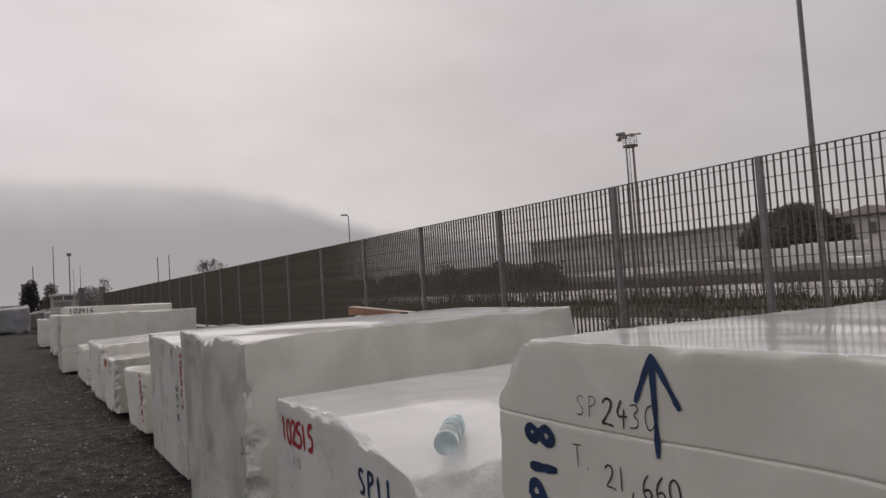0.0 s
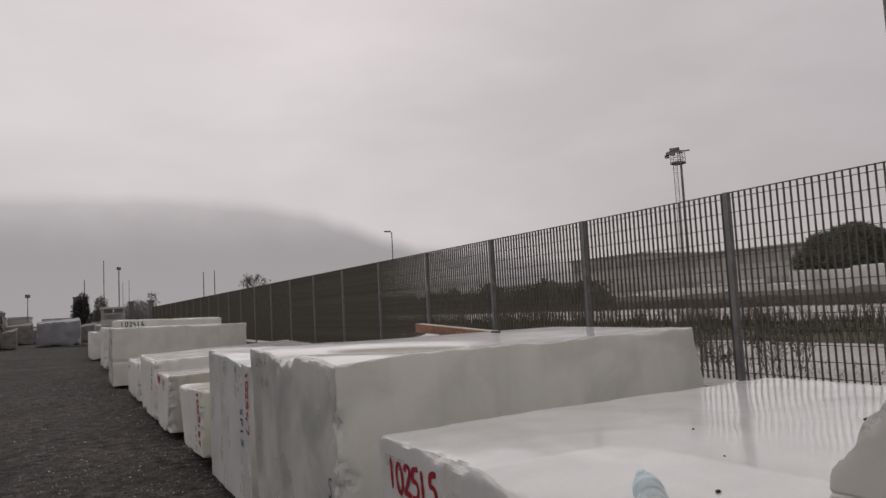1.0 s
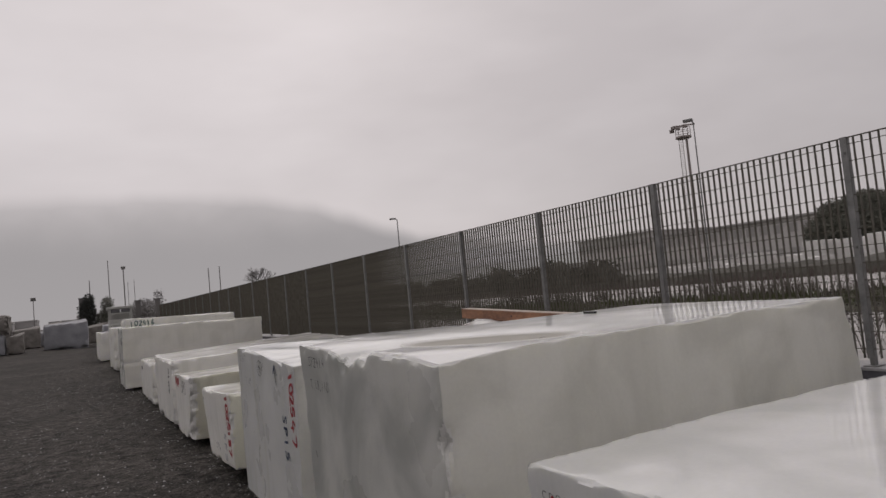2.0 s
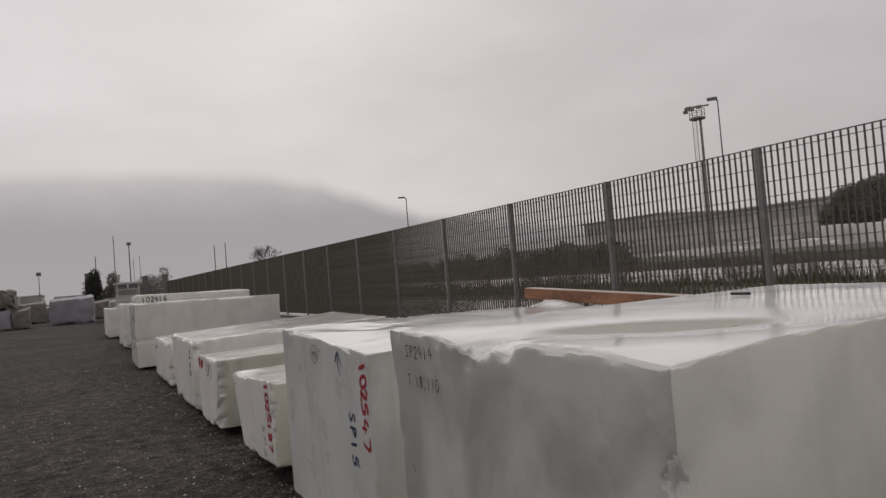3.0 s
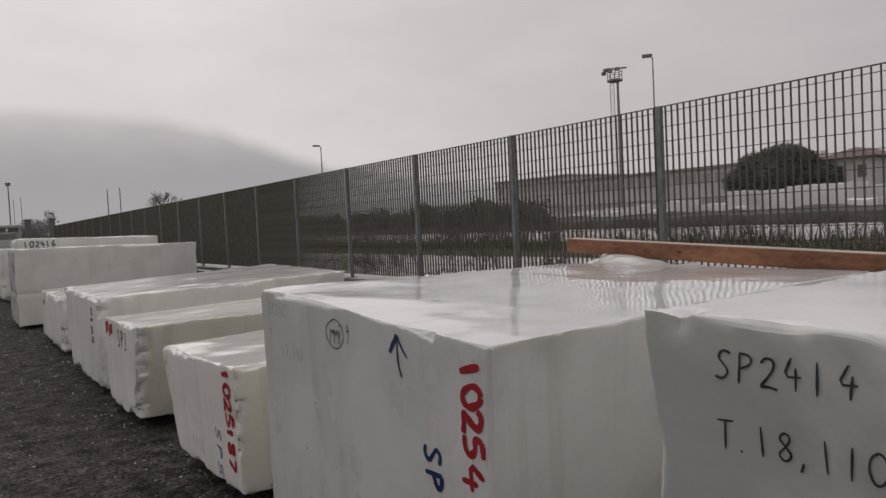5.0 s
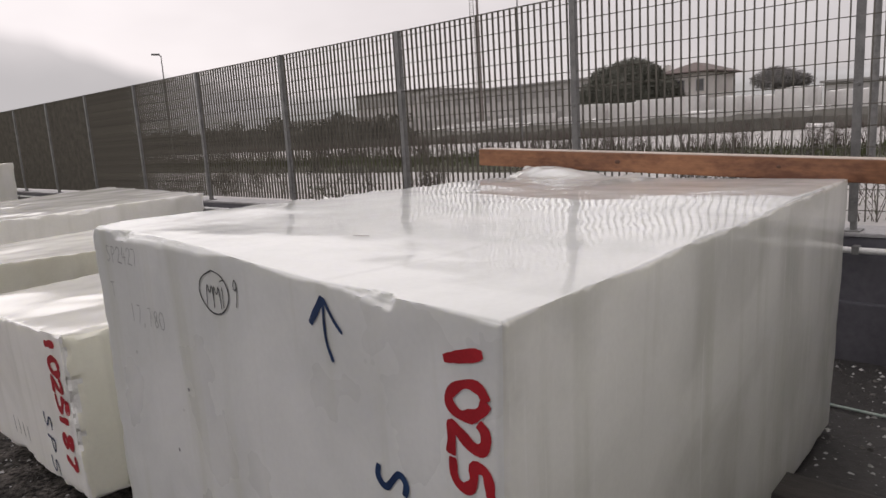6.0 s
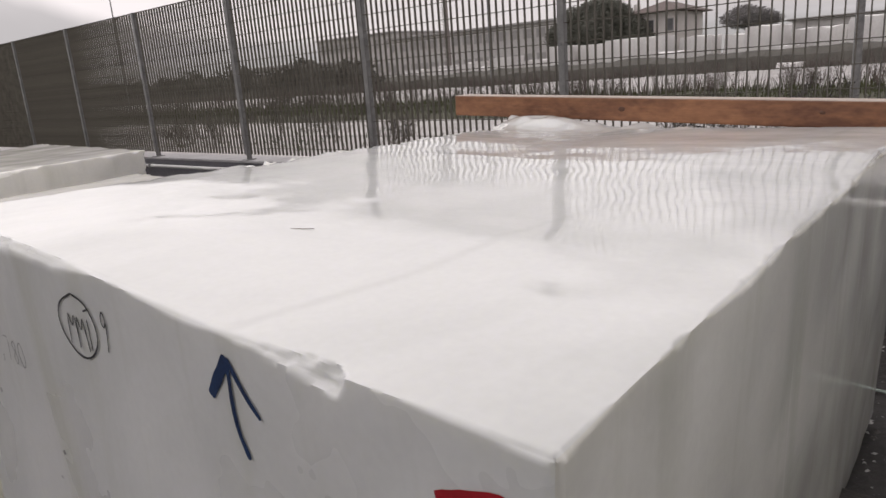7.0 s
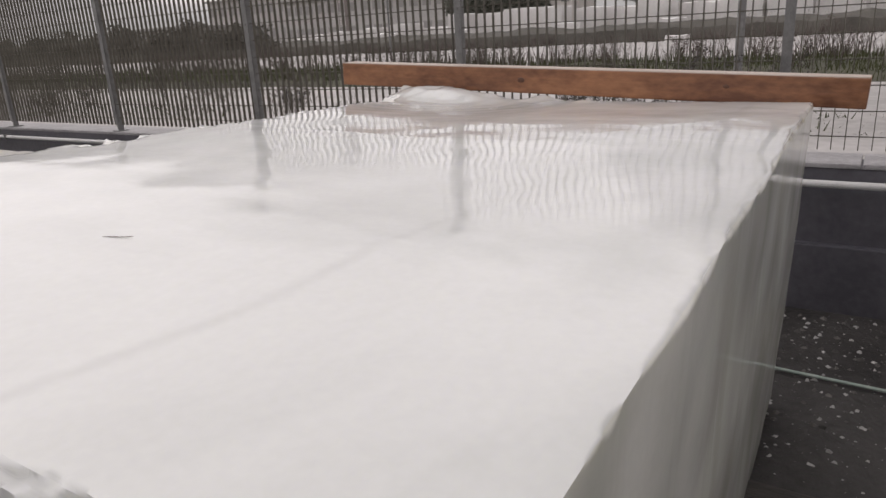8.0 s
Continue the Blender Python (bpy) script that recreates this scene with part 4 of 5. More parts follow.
b7 = stone("marble_block", (2.35, 14.5, 0.06), (5.30, 17.05, 1.04), "white marble block with a stepped wet top", mat=M_LIFTED, step=0.03, seed=7, chip=0.045, ragged=[(0, 1, 1, 1, 0.10, 0.05, 0.95), (0, 1, 2, 1, 0.16, -0.1, 0.4), (0, 1, 1, -1, 0.2, 0.05, 1.1)],
           corners={(1, 0, 1): (0, 0, 0.06), (1, 1, 1): (0, 0, 0.10), (0, 1, 0): (0.0, -0.3, 0)}, bites=[((2.34, 16.9, 0.95), 0.12)])
b8 = stone("marble_block", (2.36, 17.7, 0.06), (4.6, 20.1, 0.85), "low white marble block with chipped corners", step=0.04, seed=8, chip=0.05, mat=M_LIFTED, ragged=[(0, 1, 1, 1, 0.16, 0.05, 0.9), (0, 1, 2, 1, 0.12, -0.1, 0.3)], bites=[((2.36, 19.2, 0.85), 0.14)])
# The side towards the yard takes a greyer marble than the rest.
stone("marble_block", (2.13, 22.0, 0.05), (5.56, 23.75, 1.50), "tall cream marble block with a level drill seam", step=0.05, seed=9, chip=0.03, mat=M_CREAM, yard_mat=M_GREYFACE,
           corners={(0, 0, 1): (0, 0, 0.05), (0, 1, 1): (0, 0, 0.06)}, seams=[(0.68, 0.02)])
b10 = stone("marble_block", (2.35, 24.5, 0.05), (5.37, 26.3, 1.72), "tall white marble block with a green number", mat=M_LIFTED, step=0.07, seed=10, chip=0.05, corners={(0, 0, 1): (0, 0, 0.05), (1, 0, 1): (0, 0, -0.04)})
stone("marble_block", (2.28, 29.5, 0.05), (5.1, 32.8, 1.52), "white marble block with a ragged face", mat=M_LIFTED, step=0.09, seed=11, chip=0.09, bites=[((2.26, 31, 1.0), 0.3)])
stone("marble_block", (2.06, 37.5, 0.05), (5.0, 41.2, 1.30), "white marble block at the end of the row", mat=M_LIFTED, step=0.1, seed=12, chip=0.08)
stone("marble_block", (2.9, 27.2, 0.05), (5.2, 29.0, 1.25), "white marble block half hidden in the row", mat=M_LIFTED, step=0.1, seed=13, chip=0.08)

# ---- timber ----
beam = thing("timber_beam", 5.19, 9.19, 1.375, "wet reddish-brown timber beam laid across the marble block", "timber beam")
bm = boxed(-0.06, 0.06, -1.2, 1.2, -0.058, 0.052, 0.006)
body = part("beam", bm, [M_TIMBER], beam)
# the upper face in a paler tone than the sides
part("top_face", boxed(-0.058, 0.058, -1.197, 1.197, 0.049, 0.0545), M_TIMBER_TOP, beam, "pale upper face")
for y, z, r in ((0.16, 0.0, 0.013), (-0.72, 0.005, 0.009)):
    bm = bmesh.new()
    bmesh.ops.create_icosphere(bm, subdivisions=2, radius=1, matrix=Matrix.Translation((-0.0592, y, z)) @ Matrix.Diagonal((0.0026, r * 1.5, r, 1)))
    part("knot", bm, M_KNOT, beam, "dark knot", smooth=60)
beam.rotation_euler = (math.atan2(0.11, 2.4), 0, 0)


def sleeper(x, y0, y1, label="dark old timber sleeper under the blocks"):
    s = thing("sleeper", x, (y0 + y1) / 2, 0, label, "sleeper", "sleepers")
    h = (y1 - y0) / 2
    part("balk", boxed(-0.11, 0.11, -h, h, -0.02, 0.13, 0.012), M_SLEEPER, s)
    return s


sleeper(4.28, 5.0, 10.3)
sleeper(2.95, 5.6, 10.2)
sleeper(2.95, 10.45, 14.0)
sleeper(4.4, 10.45, 14.0)
for y0, y1 in ((0.9, 3.1), (3.1, 4.9), (14.3, 17.2), (17.6, 20.2), (21.8, 26.4), (27, 33), (37, 41.5)):
    sleeper(3.0, y0, y1)
    sleeper(4.5, y0, y1)
cord = thing("cord", 5.44, 8.0, 0, "thin pale green cord lying on the ground", "cord")
bm = bmesh.new()
pts = [(0.03 * math.sin(i * 0.9), -2.6 + i * 0.4, 0.036) for i in range(13)]
for a, b in zip(pts, pts[1:]):
    tube(bm, a, b, 0.008, sides=6)
part("strand", bm, M_CORD, cord, smooth=60)

# ---- hand-painted signs ----
painted(b4, "1025", 8.258, 1.225, 0.10, 0.029, M_RED, "red_digit", "down", label="red sprayed digit", wide=1.34, pitch=0.575, lean=-0.12)
painted(b4, "47", 8.275, 0.905, 0.115, 0.026, M_RED, "red_digit", "down", label="red sprayed digit", wide=1.5, pitch=0.66, lean=-0.12)
painted(b4, "SP15", 8.49, 0.905, 0.10, 0.023, M_BLUE, "blue_mark", "down", label="blue sprayed sign", wide=1.2)
painted(b4, "A", 8.692, 1.118, 0.15, 0.011, M_BLUE, "arrow", label="blue arrow", wide=1.25)
painted(b4, "<", 8.692, 1.118, 0.15, 0.024, M_BLUE, "arrow_stroke", wide=1.25)
painted(b4, "O", 9.22, 1.15, 0.13, 0.0055, M_INK, "circle_mark", wide=2.1)
painted(b4, "MMI", 9.18, 1.175, 0.075, 0.0045, M_INK, "crayon_letter", pitch=0.5)
painted(b4, "9", 9.04, 1.19, 0.08, 0.0045, M_INK, "crayon_stroke", wide=0.6)
painted(b4, "SP2427", 9.86, 1.245, 0.06, 0.003, M_FAINT, "crayon_digit", pitch=0.7)
painted(b4, "T", 9.86, 1.115, 0.06, 0.003, M_FAINT, "crayon_letter")
painted(b4, "17,780", 9.72, 1.05, 0.062, 0.003, M_FAINT, "crayon_digit", pitch=0.7)
# Two small pits drawn flat, their shade laid on in grey.
painted(b4, ".", 9.39, 0.87, 0.12, 0.013, M_FAINT, "painted_pit")
painted(b4, ".", 9.51, 0.64, 0.14, 0.012, M_FAINT, "painted_pit")
painted(b3, "SP2414", 7.27, 1.345, 0.058, 0.0055, M_INK, "crayon_digit", lean=0.05, pitch=0.74)
painted(b3, "T.18,110", 7.27, 1.215, 0.056, 0.0052, M_INK, "crayon_digit", lean=0.05, pitch=0.66)
painted(b3, "S", 5.86, 0.72, 0.11, 0.010, M_BLUE, "blue_mark", label="blue letter")
painted(b1, "SP", 2.665, 1.372, 0.052, 0.0028, M_INK, "crayon_letter", lean=0.05, pitch=0.75)
painted(b1, "24", 2.585, 1.360, 0.066, 0.0065, M_INK, "crayon_digit", lean=0.08, pitch=0.68)
painted(b1, "30", 2.498, 1.362, 0.058, 0.0035, M_INK, "crayon_digit", lean=0.08, pitch=0.75)
painted(b1, "^", 2.475, 1.31, 0.22, 0.018, M_BLUE, "arrow", label="blue sprayed arrow", wide=0.9)
painted(b1, "T.", 2.69, 1.245, 0.055, 0.0035, M_INK, "crayon_letter")
painted(b1, "21,660", 2.585, 1.212, 0.056, 0.0052, M_INK, "crayon_digit", pitch=0.66)
painted(b1, "SP18", 2.755, 1.04, 0.11, 0.028, M_BLUE, "blue_mark", "up", label="dark blue sprayed mark", wide=0.95)
painted(b2, "102515", 5.06, 0.925, 0.13, 0.028, M_RED, "red_digit", label="red sprayed digit", pitch=0.6, wide=0.95)
painted(b2, "SP2427", 5.10, 1.02, 0.05, 0.003, M_INK, "crayon_digit")
painted(b2, "13,620", 5.03, 0.82, 0.052, 0.0035, M_INK, "crayon_digit", pitch=0.74)
painted(b2, "SP11", 4.10, 0.85, 0.11, 0.022, M_BLUE, "blue_mark", label="blue sprayed sign", pitch=0.74)
painted(b5, "1025187", 10.555, 0.875, 0.115, 0.036, M_RED, "red_digit", "down", label="red sprayed digit", wide=1.25, pitch=0.60)
painted(b5, "SP5", 10.79, 0.48, 0.10, 0.014, M_BLUE, "blue_mark", "down", label="blue sprayed sign", wide=1.5)
painted(b5, "||||", 11.36, 0.22, 0.09, 0.008, M_INK, "crayon_stroke", pitch=0.8)
painted(b5, "#-", 11.88, 0.70, 0.06, 0.004, M_FAINT, "crayon_letter")
painted(b5, "T", 11.85, 0.58, 0.06, 0.004, M_FAINT, "crayon_letter")
painted(b6, "##", 14.05, 0.72, 0.15, 0.06, M_RED, "red_mark", label="smeared red mark", wide=1.6)
painted(b6, "SP3", 13.48, 0.66, 0.16, 0.022, M_INK, "crayon_mark", pitch=0.9)
painted(b7, "#1#5", 14.95, 0.92, 0.14, 0.035, M_INK, "painted_mark", "down")
painted(b8, "##", 19.8, 0.6, 0.14, 0.02, M_INK, "painted_mark")
painted(b10, "102416", 2.5, 1.55, 0.14, 0.03, M_GREEN, "green_digit", face="end", label="green painted digit", pitch=0.78)

# ---- small things on the blocks ----
bottle = thing("water_bottle", 2.60, 3.76, 1.122, "clear plastic water bottle with a pale blue label lying on marble", "bottle")
bottle.rotation_euler, bottle.scale = (radians(90), 0, radians(141)), (1.4, 1.4, 1.75)


def turned(profile, sides=20):
    bm = bmesh.new()
    rings = []
    for r, z in profile:
        rings.append([bm.verts.new((r * math.cos(2 * math.pi * i / sides), r * math.sin(2 * math.pi * i / sides), z)) for i in range(sides)])
    for a, b in zip(rings, rings[1:]):
        for i in range(sides):
            j = (i + 1) % sides
            bm.faces.new((a[i], a[j], b[j], b[i]))
    bm.faces.new(rings[0][::-1])
    bm.faces.new(rings[-1])
    return bm


part("body", turned([(0.024, -0.13), (0.032, -0.125), (0.033, -0.09), (0.030, -0.085), (0.033, -0.08), (0.033, -0.04), (0.030, -0.035), (0.033, -0.03), (0.033, 0.03), (0.031, 0.05), (0.024, 0.085), (0.013, 0.11), (0.013, 0.125)]), M_BOTTLE, bottle, smooth=40)
part("label", turned([(0.0336, 0.012), (0.0336, 0.034)]), M_CAP, bottle, "pale blue paper label", smooth=40)
part("cap", turned([(0.015, 0.118), (0.015, 0.135), (0.013, 0.137)]), M_CAP, bottle, "blue screw cap", smooth=40)
stick = thing("stick", 4.13, 6.91, 1.475, "short dark stick lying on the wet marble", "stick")
part("rod", boxed(-0.008, 0.008, -0.060, 0.060, -0.006, 0.008, 0.003), M_RUBBER, stick)

top_of = {}


def lie_on(block, x, y):
    """Height of a block's upper face at a place."""
    if block.name not in top_of:
        top_of[block.name] = BVHTree.FromPolygons([v.co + block.location for v in block.data.vertices], [p.vertices for p in block.data.polygons])
    return top_of[block.name].ray_cast(Vector((x, y, 4)), Vector((0, 0, -1)))[0].z


def twig(block, x, y, length, turn, label="thin dark twig lying on the wet marble"):
    t = thing("twig", x, y, lie_on(block, x, y) + 0.001, label, "twig", "twigs on the marble")
    rng = random.Random(int(x * 100))
    p = [Vector((length * (k / 5 - 0.5), rng.uniform(-.035, .035) * length, 0.0)) for k in range(6)]
    bm = bmesh.new()
    for a, b in zip(p, p[1:]):
        tube(bm, a, b, 0.0010, 0.0007, sides=5)
    part("stem", bm, M_STRAW, t)
    t.rotation_euler.z = radians(turn)


twig(b4, 2.85, 8.985, 0.055, -68)
twig(b3, 3.2, 6.2, 0.06, 25)
for x, y, r in ((2.82, 3.70, 0.010), (2.87, 3.52, 0.008), (4.02, 3.93, 0.014), (3.4, 4.3, 0.006), (3.1, 3.9, 0.005)):
    bm = bmesh.new()
    bmesh.ops.create_icosphere(bm, subdivisions=1, radius=r)
    rng = random.Random(int(r * 1e4))
    for v in bm.verts:
        v.co = Vector((v.co.x * rng.uniform(.7, 1.3), v.co.y * rng.uniform(.7, 1.2), v.co.z * 0.6))
    crumb = tagged(new("dark_pebble", mesh_of("dark_pebble", bm, M_RUBBER)), "small dark pebble lying on the wet marble", "pebble", "pebbles on the marble")
    crumb.location = (x, y, lie_on(b2, x, y) + r * 0.4)

# loose chips on the yard
rng = random.Random(5)
verts, faces = [], []
for i in range(16000):
    if i < 6000:
        x, y = rng.uniform(-6, 2.6), 1 + 34 * rng.random() ** 1.4
    elif i < 10000:
        x, y = 2.5 - 2.6 * rng.random() ** 1.5, 4 + 22 * rng.random() ** 1.3
    else:
        x, y = (rng.uniform(3.9, 6.25), rng.uniform(5.2, 9.4)) if i < 14000 else (rng.uniform(5.1, 6.25), rng.uniform(9.4, 14))
    r = 0.003 + 0.016 * rng.random() ** 5 if i < 10000 else 0.002 + 0.020 * rng.random() ** 6
    a = len(verts)
    z = floor_z(x, y)
    for k in range(4):
        t = k * math.pi / 2 + rng.random()
        verts.append((x + r * rng.uniform(.6, 1.3) * math.cos(t), y + r * rng.uniform(.6, 1.3) * math.sin(t), z - 0.002))
    verts.append((x, y, z + r * rng.uniform(0.3, 0.7)))
    faces += [(a, a + 1, a + 4), (a + 1, a + 2, a + 4), (a + 2, a + 3, a + 4), (a + 3, a, a + 4)]
me = bpy.data.meshes.new("stone_chips")
me.from_pydata(verts, [], faces)
me.materials.append(M_CHIP)
tagged(new("stone_chips", me), "scattered white marble chips on the dark ground", "stone chips", kind="stuff")


# grey stones of the yard's gravel
rng = random.Random(15)
verts, faces = [], []
for i in range(16000):
    x, y = rng.uniform(-4.5, 2.5), 2.5 + 24 * rng.random() ** 1.3
    if i > 13000:
        x, y = rng.uniform(5.0, 6.2), rng.uniform(5, 13)
    r = 0.005 + 0.020 * rng.random() ** 3
    a, z = len(verts), floor_z(x, y)
    turn = rng.uniform(0, 6.28)
    for k in range(5):
        t = turn + k * 1.2566
        verts.append((x + r * rng.uniform(.7, 1.3) * math.cos(t), y + r * rng.uniform(.7, 1.3) * math.sin(t), z - 0.003))
    verts.append((x + r * rng.uniform(-.3, .3), y + r * rng.uniform(-.3, .3), z + r * rng.uniform(0.4, 0.8)))
    faces += [(a + k, a + (k + 1) % 5, a + 5) for k in range(5)]
me = bpy.data.meshes.new("gravel_stones")
me.from_pydata(verts, [], faces)
me.materials.append(M_PEBBLE)
tagged(new("gravel_stones", me), "loose dark grey stones on the wet yard", "gravel", kind="stuff")

# ---- plants behind the fence ----
def bush(x, y, z, h, seed, r=0.011, leaves=0):
    rng = random.Random(seed)
    bm = bmesh.new()
    tips = []

    def grow(p, d, length, r, depth):
        q = p + d * length
        tube(bm, p, q, r, r * 0.6, sides=3, caps=False)
        if depth < 2:
            tips.append(q)
        if depth:
            for _ in range(rng.choice((2, 3))):
                e = (d + Vector((rng.uniform(-.7, .7), rng.uniform(-.7, .7), rng.uniform(-.2, .5)))).normalized()
                grow(p + d * length * rng.uniform(0.5, 1), e, length * rng.uniform(0.5, 0.8), r * 0.6, depth - 1)

    for _ in range(rng.randint(6, 9)):
        d = Vector((rng.uniform(-.6, .6), rng.uniform(-.6, .6), 1)).normalized()
        grow(Vector((rng.uniform(-.15, .15), rng.uniform(-.15, .15), -0.05)), d, h * rng.uniform(.3, .5), r, 3)
    kind = "leafy_bush" if leaves else "bare_bush"
    for _ in range(leaves):
        q = rng.choice(tips) + Vector((rng.uniform(-.04, .04), rng.uniform(-.04, .04), rng.uniform(-.05, .04)))
        a, b = [Vector((rng.uniform(-1, 1), rng.uniform(-1, 1), rng.uniform(-.7, .7))).normalized() * rng.uniform(0.012, 0.026) for _ in range(2)]
        bm.faces.new([bm.verts.new(v) for v in (q, q + a, q + a + b, q + b)]).material_index = 1
    ob = new(kind, mesh_of(kind, bm, [M_TWIG, M_SHRUB]))
    ob.location = (x, y, z)
    if leaves:
        return tagged(ob, "thin shrub with small dark leaves behind the fence", "bush", "leafy shrubs")
    return tagged(ob, "leafless brown bush on the verge behind the fence", "bush", "bare bushes")


rng = random.Random(11)
for i in range(150):
    x = rng.choice((rng.uniform(11, 14), rng.uniform(18.5, 24.5), rng.uniform(22, 26), rng.uniform(24, 28), rng.uniform(46, 50)))
    bush(x, -2 + i * 0.35 + rng.uniform(-1.5, 1.5) + (0 if x < 12 else (x - 18) * 0.3), 0.24, rng.uniform(0.6, 1.1) if x < 15 else rng.uniform(0.8, 1.5), i, 0.006 if x < 15 else 0.010)

for i in range(36):
    bush(rng.uniform(24, 29), rng.uniform(20, 60), 0.24, rng.uniform(1.0, 1.8), 300 + i)
for i in range(12):
    bush(rng.uniform(10.5, 13), rng.choice((rng.uniform(14.5, 20), rng.uniform(24, 34))), 0.24, rng.uniform(0.6, 1.0), 500 + i, 0.006)

for x, y, h in ((11.0, 9.2, 1.15), (11.5, 9.9, 1.2), (10.8, 10.4, 1.0), (11.3, 11.2, 0.9), (11.1, 22.8, 1.15), (11.6, 22.1, 1.2), (11.9, 21.3, 1.1), (12.2, 20.2, 0.9), (11.3, 24.6, 0.9), (12.0, 26.0, 0.8), (11.5, 17.0, 0.8), (11.8, 14.2, 0.7)):
    bush(x, y, 0.24, h, int(y * 100), 0.006, 900)
for x, y, h in ((25.2, 15.4, 1.1), (25.5, 13.6, 1.0), (25.1, 12.5, 1.3), (25.0, 11.2, 1.2), (25.8, 9.8, 1.1), (26.0, 8.6, 1.3), (24.9, 12.9, 1.0), (26.4, 17.5, 1.2), (25.6, 19.6, 1.0)):
    bush(x, y, 0.24, h, int(y * 100), 0.009)

verts, faces = [], []
for i in range(62000):
    x, y = (rng.uniform(18.0, 25.4), rng.uniform(-4, 62)) if i < 40000 else (6.72 + 0.7 * rng.random() ** 2, rng.uniform(-2, 40))
    if i > 57000:
        x, y = rng.uniform(11, 13.5), rng.uniform(-4, 34)
    if 48000 < i < 52000:
        x, y = 6.68 + 0.14 * rng.random(), rng.uniform(5.5, 11)
    if fractal((x * 0.6, y * 0.6, 9), 1.0) + rng.uniform(-0.3, 0.3) < (-0.35 if 18 < x < 25 else -0.05):
        continue
    z, h, t, w = 0.22 + (0.15 if 18.5 < x < 24.5 else 0.0), rng.uniform(0.06, 0.22) + 0.4 * rng.random() ** 5 if x > 15 else 0.03 + 0.16 * rng.random() ** 3, rng.uniform(0, 6.28), rng.uniform(0.008, 0.02)
    a = len(verts)
    verts += [(x - w * math.cos(t), y - w * math.sin(t), z), (x + w * math.cos(t), y + w * math.sin(t), z), (x + rng.uniform(-.1, .1), y + rng.uniform(-.1, .1), z + h)]
    faces.append((a, a + 1, a + 2))
me = bpy.data.meshes.new("grass")
me.from_pydata(verts, [], faces)
me.materials.append(M_GRASS)
tagged(new("grass", me), "rough green grass along the verge and wall", "grass", kind="stuff")

# dry brushwood grown over the ground beyond
verts, faces = [], []
for i in range(24000):
    x, y = (rng.uniform(23.5, 27.5), rng.uniform(6, 85)) if i < 14000 else (rng.uniform(47, 50.5), rng.uniform(6, 85))
    if fractal((x * 0.25, y * 0.25, 21), 1.0) + rng.uniform(-0.35, 0.35) < 0.08:
        continue
    h = (0.2 + 0.7 * rng.random() ** 2) * (1 if x > 20 else 0.6)
    t, w = rng.uniform(0, 6.28), rng.uniform(0.012, 0.030) * (1 if x > 20 else 0.5)
    a = len(verts)
    verts += [(x - w * math.cos(t), y - w * math.sin(t), 0.2), (x + w * math.cos(t), y + w * math.sin(t), 0.2), (x + rng.uniform(-.35, .35) * h, y + rng.uniform(-.35, .35) * h, 0.24 + h)]
    faces.append((a, a + 1, a + 2))
me = bpy.data.meshes.new("brushwood")
me.from_pydata(verts, [], faces)
me.materials.append(M_TWIG)
tagged(new("brushwood", me), "dry brown brushwood grown over the ground beyond the fence", "brushwood", kind="stuff")


def bank(name, x0, x1, y0, y1, h, mat, label, seed, step=0.5, lumps=1.0):
    """A long uneven hedge or earth bank."""
    rows = spaced(y0, y1, step)
    verts, faces = [], []
    prof = [(0, 0), (0.1, 0.7), (0.35, 1), (0.65, 0.97), (0.9, 0.6), (1, 0)]
    for y in rows:
        for u, v in prof:
            x = x0 + u * (x1 - x0)
            verts.append((x + 0.5 * fractal((x, y, seed), 0.4), y, 0.15 + v * h * min(1, (y - y0 + 0.2) / 5, (y1 + 0.2 - y) / 5) * (1 + lumps * 0.4 * fractal((x * 0.5, y, seed), 0.35) + lumps * 0.25 * fractal((x * 0.5, y, seed + 9), 1.3))))
    k = len(prof)
    for j in range(len(rows) - 1):
        for i in range(k - 1):
            faces.append((j * k + i, j * k + i + 1, (j + 1) * k + i + 1, (j + 1) * k + i))
    me = bpy.data.meshes.new(name)
    me.from_pydata(verts, [], faces)
    me.materials.append(mat)
    return tagged(new(name, me), label, name.replace("_", " "), kind="stuff")


bank("earth_bank", 50, 57, -40, 150, 1.25, M_HEDGE, "low dark earth bank along the far road", 3, lumps=0.4)


def crown(bm, centre, radius, count, leaf, rng, flat=1.0):
    for _ in range(count):
        d = Vector((rng.gauss(0, 1), rng.gauss(0, 1), rng.gauss(0, 1))).normalized()
        p = Vector(centre) + Vector((d.x * radius[0], d.y * radius[1], d.z * radius[2] * flat)) * rng.random() ** 0.35
        for _ in range(3):
            q = p + Vector((rng.uniform(-1, 1), rng.uniform(-1, 1), rng.uniform(-.6, .6))) * leaf * 1.4
            a, b = Vector((rng.uniform(-1, 1), rng.uniform(-1, 1), rng.uniform(-1, 1))) * leaf, Vector((rng.uniform(-1, 1), rng.uniform(-1, 1), rng.uniform(-1, 1))) * leaf
            bm.faces.new([bm.verts.new(v) for v in (q, q + a, q + a * 0.5 + b, q + b)])


# an overgrown hedge: many clumps of small leaves over a solid core
hedge = bank("hedge", 50.6, 54.4, 56, 130, 2.9, M_HEDGE, "dark overgrown hedge behind the road", 5)
bm = bmesh.new()
bm.from_mesh(hedge.data)
rng = random.Random(77)
for k in range(230):
    y = rng.uniform(56.5, 129)
    h = 3.0 * min(1, (y - 55) / 5, (131 - y) / 5) * (1 + 0.5 * fractal((26, y, 5), 0.35))
    crown(bm, (rng.uniform(50.4, 54), y, 0.15 + h * rng.uniform(0.25, 1.02)), (0.9, 1.1, 0.5), 26, 0.2, rng)
bm.to_mesh(hedge.data)
bm.free()


